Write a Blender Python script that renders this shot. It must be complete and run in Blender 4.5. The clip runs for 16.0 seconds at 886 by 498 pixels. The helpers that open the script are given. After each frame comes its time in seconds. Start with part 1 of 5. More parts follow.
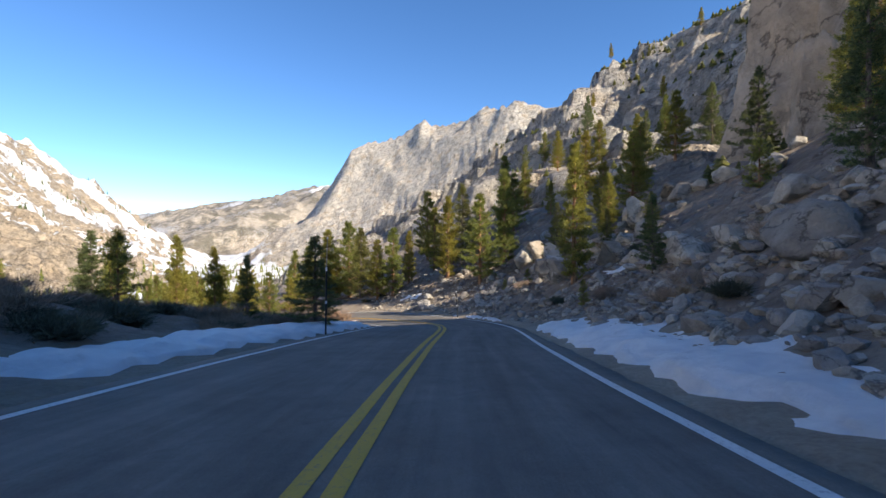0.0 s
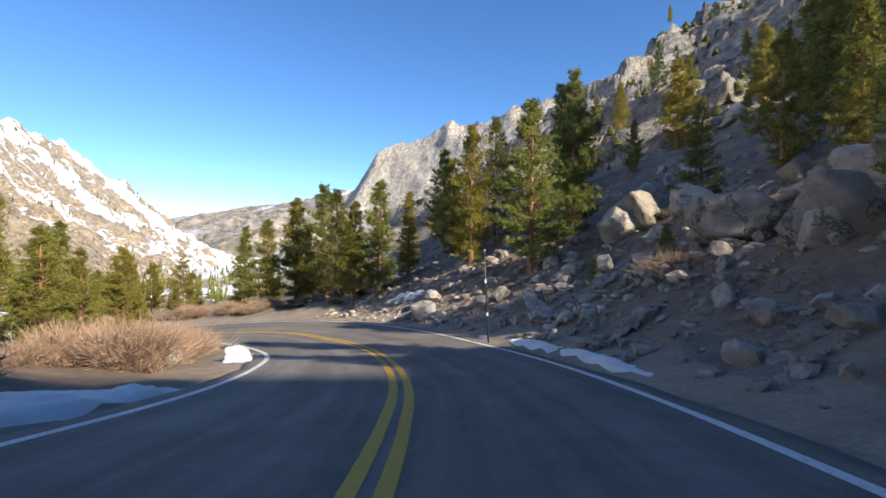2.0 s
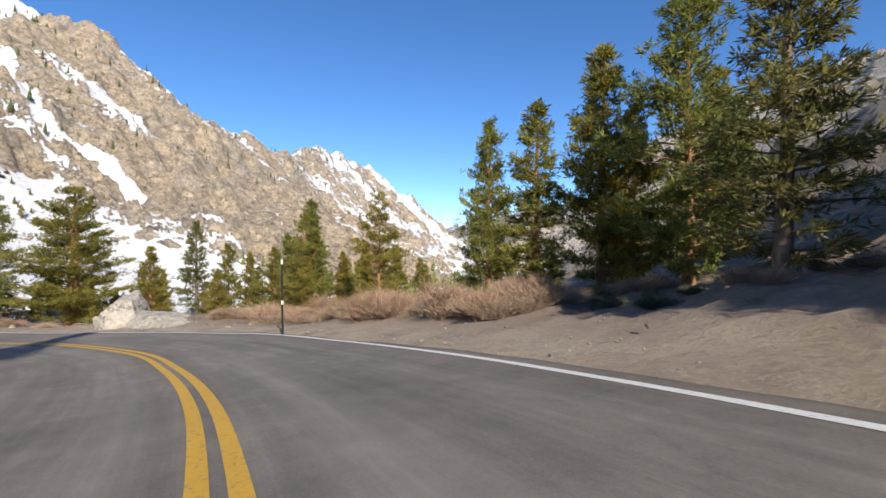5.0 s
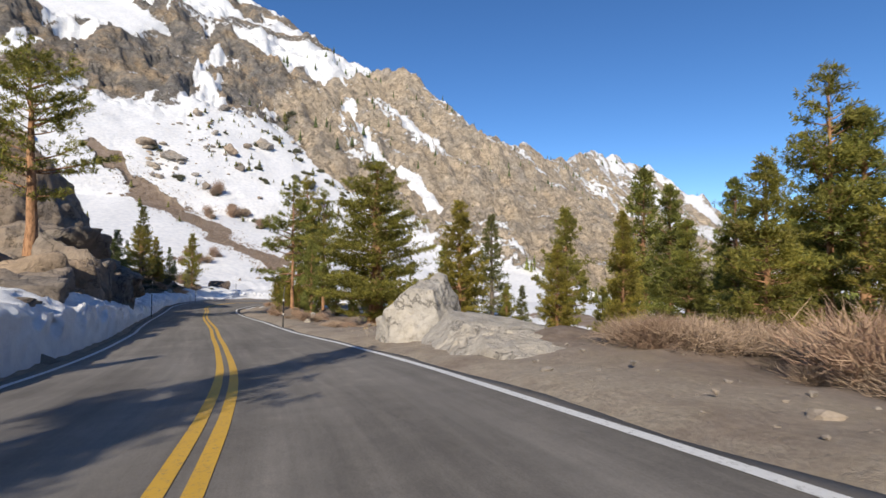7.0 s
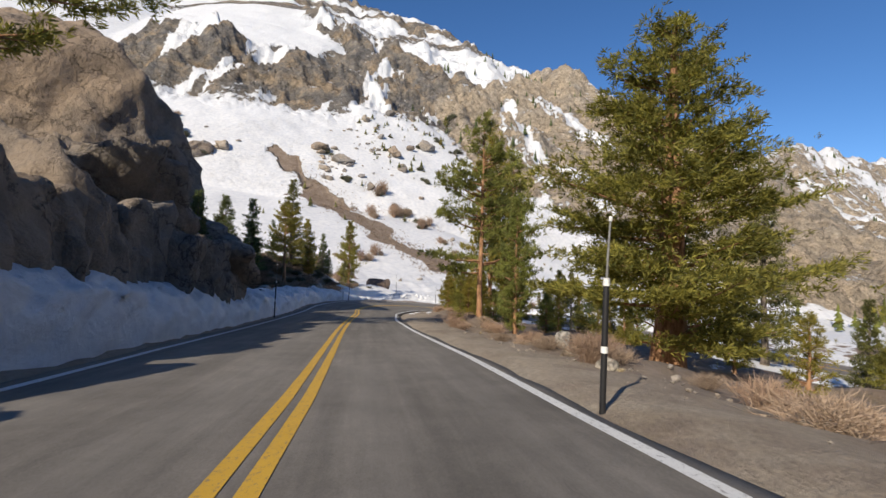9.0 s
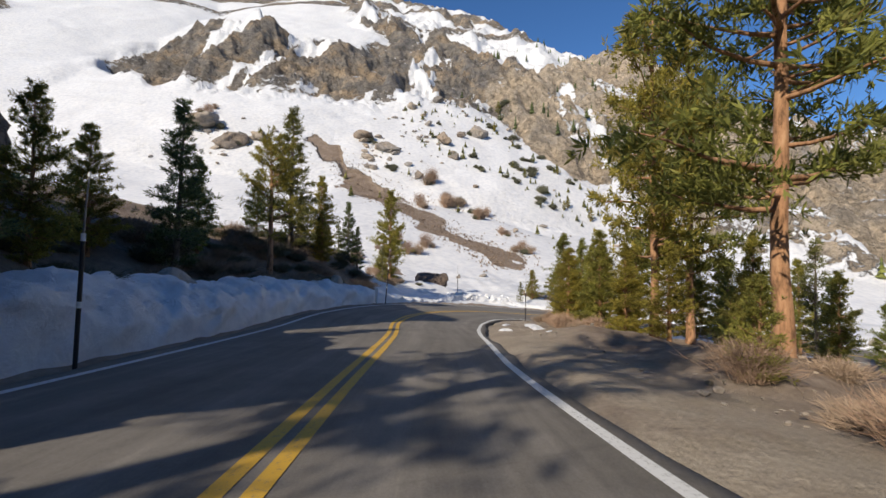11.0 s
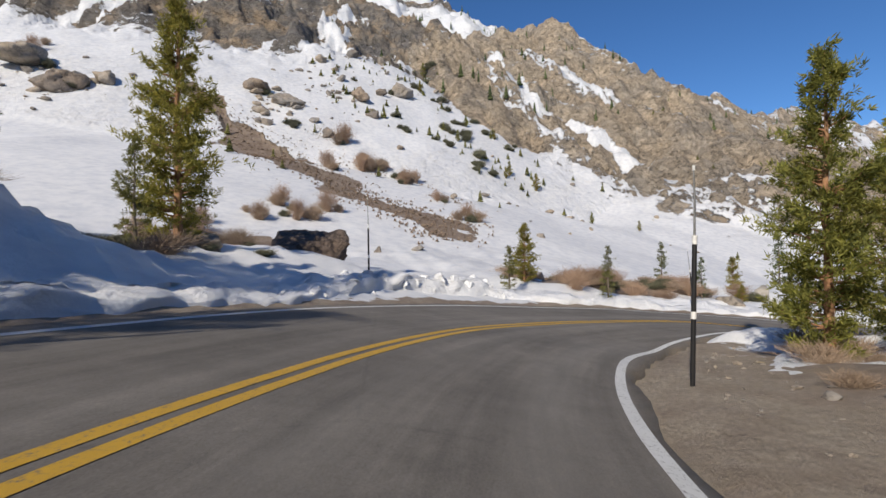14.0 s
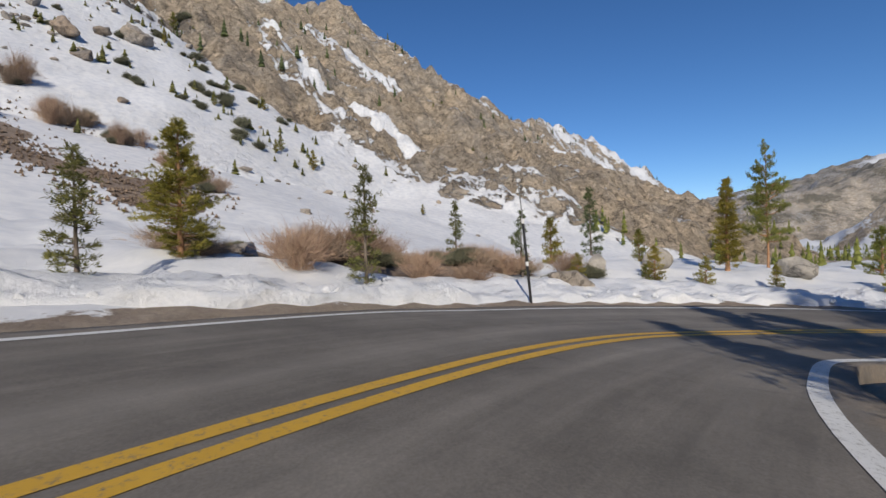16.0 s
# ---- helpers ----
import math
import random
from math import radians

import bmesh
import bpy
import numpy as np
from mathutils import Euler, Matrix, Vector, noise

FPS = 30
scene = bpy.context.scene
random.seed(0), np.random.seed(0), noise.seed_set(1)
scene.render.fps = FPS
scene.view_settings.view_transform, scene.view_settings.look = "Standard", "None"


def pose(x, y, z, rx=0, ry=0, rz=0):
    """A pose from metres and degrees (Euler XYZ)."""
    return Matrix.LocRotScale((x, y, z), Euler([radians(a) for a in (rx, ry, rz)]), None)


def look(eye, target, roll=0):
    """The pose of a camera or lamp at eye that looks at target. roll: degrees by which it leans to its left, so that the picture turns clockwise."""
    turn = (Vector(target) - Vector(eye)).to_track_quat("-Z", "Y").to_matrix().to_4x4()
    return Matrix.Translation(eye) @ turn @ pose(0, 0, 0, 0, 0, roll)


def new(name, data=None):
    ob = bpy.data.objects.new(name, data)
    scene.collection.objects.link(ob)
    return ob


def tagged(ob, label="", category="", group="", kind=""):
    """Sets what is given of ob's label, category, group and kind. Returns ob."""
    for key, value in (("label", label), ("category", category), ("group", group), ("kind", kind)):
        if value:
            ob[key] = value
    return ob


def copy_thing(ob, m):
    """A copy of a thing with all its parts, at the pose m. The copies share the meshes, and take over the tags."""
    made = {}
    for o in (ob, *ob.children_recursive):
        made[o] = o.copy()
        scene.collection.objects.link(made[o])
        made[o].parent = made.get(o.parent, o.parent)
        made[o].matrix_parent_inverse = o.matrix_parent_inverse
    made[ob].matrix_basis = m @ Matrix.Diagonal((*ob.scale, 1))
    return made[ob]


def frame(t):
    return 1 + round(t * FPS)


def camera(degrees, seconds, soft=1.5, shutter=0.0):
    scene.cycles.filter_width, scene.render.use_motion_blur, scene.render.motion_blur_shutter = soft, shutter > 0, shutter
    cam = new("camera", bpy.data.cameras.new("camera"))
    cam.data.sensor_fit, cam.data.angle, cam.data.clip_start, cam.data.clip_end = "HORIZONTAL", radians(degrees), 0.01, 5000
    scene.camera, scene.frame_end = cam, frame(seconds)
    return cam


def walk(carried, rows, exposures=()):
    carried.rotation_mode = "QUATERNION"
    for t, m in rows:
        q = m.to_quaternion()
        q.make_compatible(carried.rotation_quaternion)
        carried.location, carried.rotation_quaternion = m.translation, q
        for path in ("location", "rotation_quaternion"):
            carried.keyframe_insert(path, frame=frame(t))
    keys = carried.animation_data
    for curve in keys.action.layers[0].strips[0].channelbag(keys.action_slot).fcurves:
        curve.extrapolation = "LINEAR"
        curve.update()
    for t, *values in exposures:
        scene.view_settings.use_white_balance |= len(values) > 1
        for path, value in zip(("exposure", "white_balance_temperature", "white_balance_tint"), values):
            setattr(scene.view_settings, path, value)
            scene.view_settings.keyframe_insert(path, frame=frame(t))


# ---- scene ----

cam = camera(87.1, 16.0, soft=1.5, shutter=0.05)
# seconds, place, then yaw, pitch and lean in degrees
ROWS_OF_DRIVE = [
    (0.0, 0.000, -0.000, 1.200, 0.00, -1.33, 0.07),
    (0.5, 0.243, 5.907, 0.406, 0.35, -1.01, -0.16),
    (1.0, 0.503, 11.638, -0.392, 0.74, -0.87, -0.18),
    (1.5, 0.647, 17.260, -1.201, 1.59, -0.80, 0.03),
    (2.0, 0.559, 22.602, -1.991, 3.35, -0.70, 0.67),
    (2.5, 0.129, 27.800, -2.829, 6.21, -0.58, 1.25),
    (3.0, -0.805, 32.604, -3.623, 10.06, -0.58, 1.29),
    (3.5, -2.150, 37.300, -4.324, 14.87, -0.55, 1.09),
    (4.0, -4.450, 41.800, -4.950, 20.57, -0.47, 0.80),
    (4.5, -7.650, 45.700, -5.529, 27.04, -0.34, 0.49),
    (5.0, -11.450, 48.750, -6.086, 34.22, -0.17, 0.24),
    (5.5, -15.704, 51.230, -6.652, 41.99, 0.05, 0.11),
    (6.0, -19.993, 53.520, -7.240, 50.23, 0.30, 0.09),
    (6.5, -24.797, 55.238, -7.830, 58.62, 0.62, -0.01),
    (7.0, -30.038, 56.234, -8.429, 66.55, 0.96, 0.18),
    (7.5, -35.504, 56.594, -9.028, 73.47, 1.22, 0.66),
    (8.0, -41.049, 56.522, -9.610, 78.17, 1.53, 1.15),
    (8.5, -46.640, 56.303, -10.200, 81.96, 1.80, 1.52),
    (9.0, -52.044, 56.101, -10.718, 84.92, 2.07, 1.61),
    (9.5, -57.454, 55.851, -11.119, 87.28, 2.24, 1.28),
    (10.0, -62.832, 55.503, -11.526, 89.06, 2.31, 0.98),
    (10.5, -68.151, 55.102, -11.955, 90.26, 2.30, 0.82),
    (11.0, -73.410, 54.707, -12.383, 90.89, 2.25, 0.74),
    (11.5, -78.610, 54.383, -12.789, 90.98, 2.19, 0.70),
    (12.0, -83.750, 54.190, -13.150, 90.54, 2.17, 0.66),
    (12.5, -88.787, 54.182, -13.458, 89.54, 2.11, 0.54),
    (13.0, -93.542, 54.389, -13.751, 87.76, 1.66, 0.19),
    (13.5, -97.992, 54.897, -14.035, 85.14, 1.13, -0.31),
    (14.0, -102.242, 55.744, -14.331, 81.67, 0.74, -0.86),
    (14.5, -106.274, 56.993, -14.673, 77.02, 0.24, -1.32),
    (15.0, -109.956, 58.724, -15.051, 71.27, -0.13, -1.62),
    (15.5, -112.945, 60.898, -15.446, 64.41, -0.46, -1.85),
    (16.0, -115.349, 63.404, -15.849, 56.34, -0.69, -1.98),
]


def drive_pose(x, y, z, yaw, pitch, lean):
    yaw, pitch = radians(yaw), radians(pitch)
    ahead = Vector((-math.sin(yaw) * math.cos(pitch), math.cos(yaw) * math.cos(pitch), math.sin(pitch)))
    eye = Vector((x, y, z))
    return look(eye, eye + ahead, lean)


walk(cam, [(row[0], drive_pose(*row[1:])) for row in ROWS_OF_DRIVE],
     exposures=[(0, 0.88, 7300, 10), (2.2, 0.86, 7200, 10), (5.3, 0.48, 6900, 10), (7.5, 0.18, 6900, 10), (9.5, 0.1, 7100, 10), (13, 0.0, 6900, 10), (16, -0.3, 6700, 10)])

# ---- sky and sun ----
SUN_YAW, SUN_UP = 55.0, 32.0          # the way the shadows run, and the sun's height
sun_from = Vector((math.sin(radians(SUN_YAW)) * math.cos(radians(SUN_UP)), -math.cos(radians(SUN_YAW)) * math.cos(radians(SUN_UP)), math.sin(radians(SUN_UP))))
world = bpy.data.worlds.new("clear_sky")
scene.world = world
world.use_nodes = True
sky = world.node_tree.nodes.new("ShaderNodeTexSky")
sky.sky_type, sky.sun_disc = "NISHITA", False
sky.sun_elevation = radians(SUN_UP)
sky.sun_rotation = math.atan2(sun_from.x, sun_from.y)
sky.altitude, sky.air_density, sky.dust_density, sky.ozone_density = 2400, 1.0, 0.0, 5.0
back = world.node_tree.nodes["Background"]
back.inputs["Strength"].default_value = 0.138
rich = world.node_tree.nodes.new("ShaderNodeHueSaturation")
rich.inputs["Saturation"].default_value = 1.15
rich.inputs["Hue"].default_value = 0.5035
world.node_tree.links.new(sky.outputs[0], rich.inputs["Color"])
world.node_tree.links.new(rich.outputs[0], back.inputs["Color"])
sun_data = bpy.data.lights.new("sun", "SUN")
sun_data.energy, sun_data.angle, sun_data.color = 5.0, radians(0.53), (1.0, 0.93, 0.82)
sun = new("sun", sun_data)
sun.matrix_world = look((0, 0, 300), Vector((0, 0, 300)) - sun_from)


# ---- numbers of the land ----
def hashed(ix, iy, seed):
    v = np.sin(ix * 127.1 + iy * 311.7 + seed * 74.7) * 43758.5453
    return (v - np.floor(v)) * 2 - 1


def value_noise(x, y, seed):
    ix, iy = np.floor(x), np.floor(y)
    fx, fy = x - ix, y - iy
    ux, uy = fx * fx * (3 - 2 * fx), fy * fy * (3 - 2 * fy)
    a, b = hashed(ix, iy, seed), hashed(ix + 1, iy, seed)
    c, d = hashed(ix, iy + 1, seed), hashed(ix + 1, iy + 1, seed)
    return a + (b - a) * ux + (c - a) * uy + (a - b - c + d) * ux * uy


def fractal(x, y, size, octaves, seed, gain=0.5):
    total, amp = 0.0, 1.0
    for k in range(octaves):
        ca, sa = math.cos(0.6 * k + 0.3), math.sin(0.6 * k + 0.3)
        total = total + amp * value_noise((x * ca - y * sa) / size, (x * sa + y * ca) / size, seed + k)
        size, amp = size / 2.03, amp * gain
    return total


def ridged(x, y, size, octaves, seed):
    total, amp = 0.0, 1.0
    for k in range(octaves):
        ca, sa = math.cos(0.8 * k + 0.2), math.sin(0.8 * k + 0.2)
        n = 1 - np.abs(value_noise((x * ca - y * sa) / size, (x * sa + y * ca) / size, seed + k))
        total = total + amp * (n * n - 0.5)
        size, amp = size / 2.1, amp * 0.55
    return total


def smooth(a, b, v):
    u = np.clip((v - a) / (b - a), 0, 1)
    return u * u * (3 - 2 * u)


def rounded_curve(points, step):
    """A smooth line through points (any dimension), at even steps of its first two coordinates' length."""
    p = np.array(points, float)
    p = np.vstack([2 * p[0] - p[1], p, 2 * p[-1] - p[-2]])
    out = []
    for k in range(1, len(p) - 2):
        u = np.linspace(0, 1, 24, endpoint=False)[:, None]
        out.append(0.5 * (2 * p[k] + (p[k + 1] - p[k - 1]) * u + (2 * p[k - 1] - 5 * p[k] + 4 * p[k + 1] - p[k + 2]) * u ** 2
                          + (3 * p[k] - p[k - 1] - 3 * p[k + 1] + p[k + 2]) * u ** 3))
    q = np.vstack(out + [p[-2:-1]])
    s = np.r_[0, np.cumsum(np.linalg.norm(np.diff(q[:, :2], axis=0), axis=1))]
    even = np.arange(0, s[-1], step)
    return np.stack([np.interp(even, s, q[:, k]) for k in range(q.shape[1])], 1)


# centre line of the road, then its lanes: row of the line, width to the left, to the right, and cross fall
LINE = [
    (-1.2, -70, 10.0), (-1.0, -30, 4.2), (-0.9, 0, 0.0), (-0.6, 11.5, -1.6), (-0.1, 22.6, -3.2), (-0.6, 30.5, -4.45), (-2.9, 38.2, -5.65),
    (-5.9, 43.4, -6.4), (-9.9, 47.6, -7.0), (-15.4, 51.0, -7.8), (-21.2, 53.5, -8.6), (-27.5, 55.3, -9.35), (-36.7, 56.1, -10.35), (-46.5, 55.8, -11.4),
    (-57.5, 55.0, -12.3), (-75, 53.6, -13.7), (-88.0, 53.17, -14.56), (-94.5, 52.78, -14.88), (-101.08, 53.22, -15.18), (-107.1, 54.68, -15.54), (-112.14, 57.17, -15.98),
    (-115.8, 60.08, -16.44), (-118.1, 63.78, -16.8), (-119.37, 68.0, -17.14), (-119.7, 72.55, -17.68), (-117.8, 79.09, -18.3), (-112.05, 89.03, -19.29), (-100, 103, -20.7), (-82, 121, -22.3)]
LANES = [(0, 3.6, 3.2, 0), (3, 3.7, 3.3, 0), (5, 3.5, 3.6, -.01), (7, 3.4, 4.0, -.03), (9, 3.6, 4.1, -.03), (11, 3.7, 4.3, -.01), (12, 3.9, 3.7, 0), (14, 3.7, 3.2, 0), (15, 3.9, 3.0, 0), (16, 3.87, 3.27, .032),
         (17, 3.49, 3.69, .074), (18, 3.23, 3.68, .111), (19, 3.22, 3.55, .117), (20, 3.43, 3.52, .114), (21, 3.5, 3.65, .10), (22, 3.4, 3.15, .057), (23, 3.41, 2.43, .028), (24, 3.35, 2.3, .023), (25, 3.41, 2.75, .018), (26, 3.48, 3.23, .027), (27, 3.6, 3.2, 0)]
CENTRE = rounded_curve([(*p, *[float(np.interp(k, [r[0] for r in LANES], [r[c] for r in LANES])) for c in (1, 2, 3)]) for k, p in enumerate(LINE)], 0.5)
TANGENT = np.gradient(CENTRE[:, :2], axis=0)
TANGENT /= np.linalg.norm(TANGENT, axis=1)[:, None]
LEFT = np.stack([-TANGENT[:, 1], TANGENT[:, 0]], 1)
START = int(np.argmin(np.hypot(CENTRE[:, 0] + 0.9, CENTRE[:, 1])))      # where the drive begins
DRIVEN = (np.arange(len(CENTRE)) - START) * 0.5                          # metres along the drive
CENTRE[:, 3] += np.interp(DRIVEN, (25, 38, 48, 64, 73, 79, 84, 101, 106, 122, 138, 146, 151), (0, -.28, -.2, -.25, -.7, -.25, 0, -.08, .08, .2, .6, .2, 0))
CENTRE[:, 4] += np.interp(DRIVEN, (10, 22, 37, 50, 64, 72, 83, 88, 94, 99, 104, 118, 125, 132, 136, 144, 151, 160, 170), (0, .08, 0, 0, -.1, -.5, -.17, -.07, -.33, -.3, -.18, -.25, -.55, -.6, -.46, -.08, .04, .1, 0))
MIDDLE = np.interp(DRIVEN, (0, 5, 22, 28, 38, 62, 72, 83, 89, 94, 100, 118, 137, 140, 146, 150, 166), (-.05, -.07, -.08, .03, -.08, .04, .14, .09, .10, .13, .04, .12, .40, .38, .1, -.08, -.14))   # the painted middle off the centre


def along(x, y):
    """Index of the nearest row of CENTRE and the way off to the left of it."""
    x, y = np.asarray(x, float).ravel(), np.asarray(y, float).ravel()
    index, off = np.zeros(len(x), int), np.zeros(len(x))
    for k in range(0, len(x), 4000):
        dx, dy = x[k:k + 4000, None] - CENTRE[None, ::2, 0], y[k:k + 4000, None] - CENTRE[None, ::2, 1]
        i = np.argmin(dx * dx + dy * dy, axis=1) * 2
        side = dx[np.arange(len(i)), i // 2] * LEFT[i, 0] + dy[np.arange(len(i)), i // 2] * LEFT[i, 1]
        far = np.sqrt((dx * dx + dy * dy)[np.arange(len(i)), i // 2])
        index[k:k + 4000], off[k:k + 4000] = i, np.where(side >= 0, far, -far)
    return index, off


def from_crest(x, y, crest, steep, bend=None, low=None):
    """The land that falls away from a crest line, steep at first and at slope low past the distance bend."""
    best = np.full(np.shape(x), -1e9)
    for (ax, ay, az), (bx, by, bz) in zip(crest[:-1], crest[1:]):
        vx, vy = bx - ax, by - ay
        u = np.clip(((x - ax) * vx + (y - ay) * vy) / (vx * vx + vy * vy), 0, 1)
        d = np.hypot(x - ax - u * vx, y - ay - u * vy)
        fall = steep * d if bend is None else steep * np.minimum(d, bend) + low * np.maximum(d - bend, 0)
        best = np.maximum(best, az + u * (bz - az) - fall)
    return best


PEAK = [(-900, -700, 560), (-720, -300, 430), (-640, -80, 345), (-600, 20, 290), (-575, 105, 255), (-545, 150, 215), (-508, 188, 186)]
HUMP = [(-508, 188, 192), (-463, 201, 174), (-430, 219, 145), (-384, 238, 103), (-405, 290, 100), (-440, 360, 96), (-490, 430, 114), (-550, 510, 142), (-585, 585, 151),
        (-577, 655, 135), (-552, 690, 106), (-520, 714, 74), (-470, 745, 10), (-460, 900, -40)]
FAN = [(-420, -300, 90), (-345, -60, 62), (-305, 40, 32), (-275, 95, 10), (-258, 130, 8), (-282, 205, 6), (-315, 300, -4), (-350, 430, -22), (-380, 600, -40)]
# CLIFFS: its first four points, unseen behind the start, are raised to shade the road
CLIFFS = [(70, -260, 110), (92, -110, 104), (96, -58, 88), (98, -44, 78), (104, -26, 36), (100, 20, 40), (98, 80, 64), (92, 152, 76), (76, 168, 70), (60, 168, 64), (46, 161, 52.5), (30, 167, 42), (14, 176, 31), (-4, 190, 10)]
BENCH = [(27, 33, 7), (30, 48, 9.5), (33, 62, 14), (34, 86, 18), (37, 111, 26.5), (43, 140, 39)]
FAR_CLIFFS = [(220, 560, 168), (87, 644, 180), (-4, 740, 189), (-131, 809, 173), (-172, 806, 118), (-208, 804, 52), (-260, 860, -20)]
FAR_RIDGE = [(-700, 1900, 60), (-835, 2000, 125), (-620, 2500, 262), (-300, 2700, 330), (400, 2600, 420)]
FAR_PLATEAU = [(-3300, 3600, 60), (-2640, 4000, 205), (-2150, 4000, 278), (-1670, 4000, 312), (-950, 3500, 375), (-300, 3600, 420), (800, 3600, 480)]


SPUR = [(-345, 78), (-292, 89), (-270, 95), (-254, 120), (-236, 131), (-214, 146), (-198, 170), (-300, 240), (-400, 260), (-508, 188), (-420, 130)]
GULLY = [(-382, 129), (-322, 131), (-300, 151), (-267, 155)]


def inside_by(x, y, outline):
    """Metres inside an outline (negative outside)."""
    best, within = np.full(np.shape(x), 1e9), np.zeros(np.shape(x), bool)
    for (ax, ay), (bx, by) in zip(outline, outline[1:] + outline[:1]):
        u = np.clip(((x - ax) * (bx - ax) + (y - ay) * (by - ay)) / ((bx - ax) ** 2 + (by - ay) ** 2), 0, 1)
        best = np.minimum(best, np.hypot(x - ax - u * (bx - ax), y - ay - u * (by - ay)))
        within ^= ((ay > y) != (by > y)) & (x < (bx - ax) * (y - ay) / (by - ay + 1e-9) + ax)
    return np.where(within, best, -best)


def from_line(x, y, line):
    best = np.full(np.shape(x), 1e9)
    for (ax, ay), (bx, by) in zip(line[:-1], line[1:]):
        u = np.clip(((x - ax) * (bx - ax) + (y - ay) * (by - ay)) / ((bx - ax) ** 2 + (by - ay) ** 2), 0, 1)
        best = np.minimum(best, np.hypot(x - ax - u * (bx - ax), y - ay - u * (by - ay)))
    return best


def valley(x, y):
    return -21.5 - 0.028 * np.clip(y - 70, -120, 3000) + 0.03 * np.clip(60 - x, -40, 0) + 1.2 * fractal(x, y, 40, 3, 5)


def crags(x, y, z):
    """Where bare cliffs stand out of the snow of the peak, 0 to 1."""
    bands = fractal(x, y + 0.6 * z, 105, 4, 21) + 0.12 + 0.35 * smooth(66, 100, z) * smooth(135, 105, z) * smooth(150, 90, y)
    return smooth(0.05, 0.42, bands) * smooth(52, 84, z)


def off_road(x, y):
    """Metres from the middle of the road, roughly."""
    best = np.full(np.shape(x), 1e9)
    for cx, cy in CENTRE[::12, :2]:
        best = np.minimum(best, np.hypot(x - cx, y - cy))
    return best


def cliff_height(x, y):
    near = np.maximum(from_crest(x, y, CLIFFS, 0.93, 46, 0.5), from_crest(x, y, BENCH, 0.5))
    return np.maximum(near, from_crest(x, y, FAR_CLIFFS, 1.3, 110, 0.6))


def stepped(z, height, share):
    """How far a slope of height z moves when it breaks into ledges and steep faces."""
    u = z / height
    f = u - np.floor(u)
    return share * height * (smooth(0.3, 0.7, f) - f)


def far_land(x, y):
    peak = from_crest(x, y, PEAK, 0.76)
    hump = from_crest(x, y, HUMP, 0.95, 120, 0.5)
    fan = from_crest(x, y, FAN, 0.33)
    cliffs = cliff_height(x, y)
    ridge = np.maximum(from_crest(x, y, FAR_RIDGE, 0.42), from_crest(x, y, FAR_PLATEAU, 0.28))
    z = np.maximum(np.maximum(valley(x, y), fan), np.maximum(np.maximum(peak, hump), np.maximum(cliffs, ridge)))
    away = smooth(20, 120, np.hypot(x + 50, y - 50) - 60)
    z = z + smooth(1100, 1700, np.hypot(x, y)) * (34 * ridged(x, y, 420, 4, 58) + 16 * ridged(x, y, 150, 3, 59))
    craggy = smooth(0, 6, np.maximum(hump, np.maximum(cliffs, ridge)) - np.maximum(valley(x, y), fan)) * (1 - 0.7 * smooth(0, 6, cliffs - np.maximum(hump, ridge)))
    z = z + away * craggy * (6.5 * ridged(x, y, 62, 6, 11) + 2.4 * ridged(0.6 * x, y, 13, 5, 18) + 3 * fractal(x, y, 16, 4, 8) + 1.4 * np.floor(3 * value_noise(x / 9 + 0.2 * y / 9, y / 9, 14)))
    z = z + away * crags(x, y, peak) * (11 * (ridged(x, y, 46, 6, 31) + 0.4) + 7 * ridged(0.35 * x, y, 19, 4, 33) + 5 * np.floor(2.5 * value_noise(x / 26, y / 26, 12)) / 2.5)
    z = z + away * smooth(-2, 10, inside_by(x, y, SPUR)) * smooth(2, 9, from_line(x, y, GULLY)) * (2.5 + 4.5 * ridged(0.5 * x, y, 17, 5, 43))
    granite = smooth(0, 6, cliffs - np.maximum(np.maximum(valley(x, y), fan), np.maximum(np.maximum(peak, hump), ridge))) * smooth(26, 60, off_road(x, y))
    z = z + granite * smooth(330, 480, y) * 14 * ridged(x, y, 120, 3, 57)
    close = smooth(560, 380, np.hypot(x + 60, y - 50))
    granite = granite * (0.25 + 0.75 * close)
    z = z + granite * (1.7 * ridged(x, y, 24, 4, 51) + 1.6 * np.floor(3 * value_noise(x / 5 + 0.3 * y / 5, y / 6, 52)) / 2)
    z = z + granite * stepped(z + 3 * fractal(x, y, 45, 3, 53), 8.5, 0.7)
    z = z + granite * stepped(z + 1.5 * fractal(x, y, 12, 3, 54), 3.1, 0.6)
    return z + away * (1.6 * fractal(x, y, 30, 3, 3))


# heights over the road beside it: distance along the drive, then heights at set distances off the lane's edge
OFF = (0.0, 1.2, 3.0, 6.0, 10.0, 18.0, 30.0)
LEFT_SIDE = [(-60, (0, .1, .5, 1.2, 2, 3, 4)), (8, (0, .05, .4, 1.5, 2.1, 1.2, -1)), (22, (0, .05, .2, .6, .7, -.5, -1.5)), (36, (0, -.05, -.1, -.2, -.4, -1.0, -.5)), (60, (0, .1, .3, .4, .4, .8, 2)),
             (80, (0, .1, .4, .8, 1.2, 2.5, 4)), (92, (0, .15, .6, 1.6, 2.8, 5, 8)), (99, (0, .2, 1.0, 2.9, 4.4, 7, 10)), (105, (0, .2, 1.2, 4.0, 5.6, 8.5, 12)), (111, (0, .2, 1.2, 4.3, 6.2, 9, 13))]
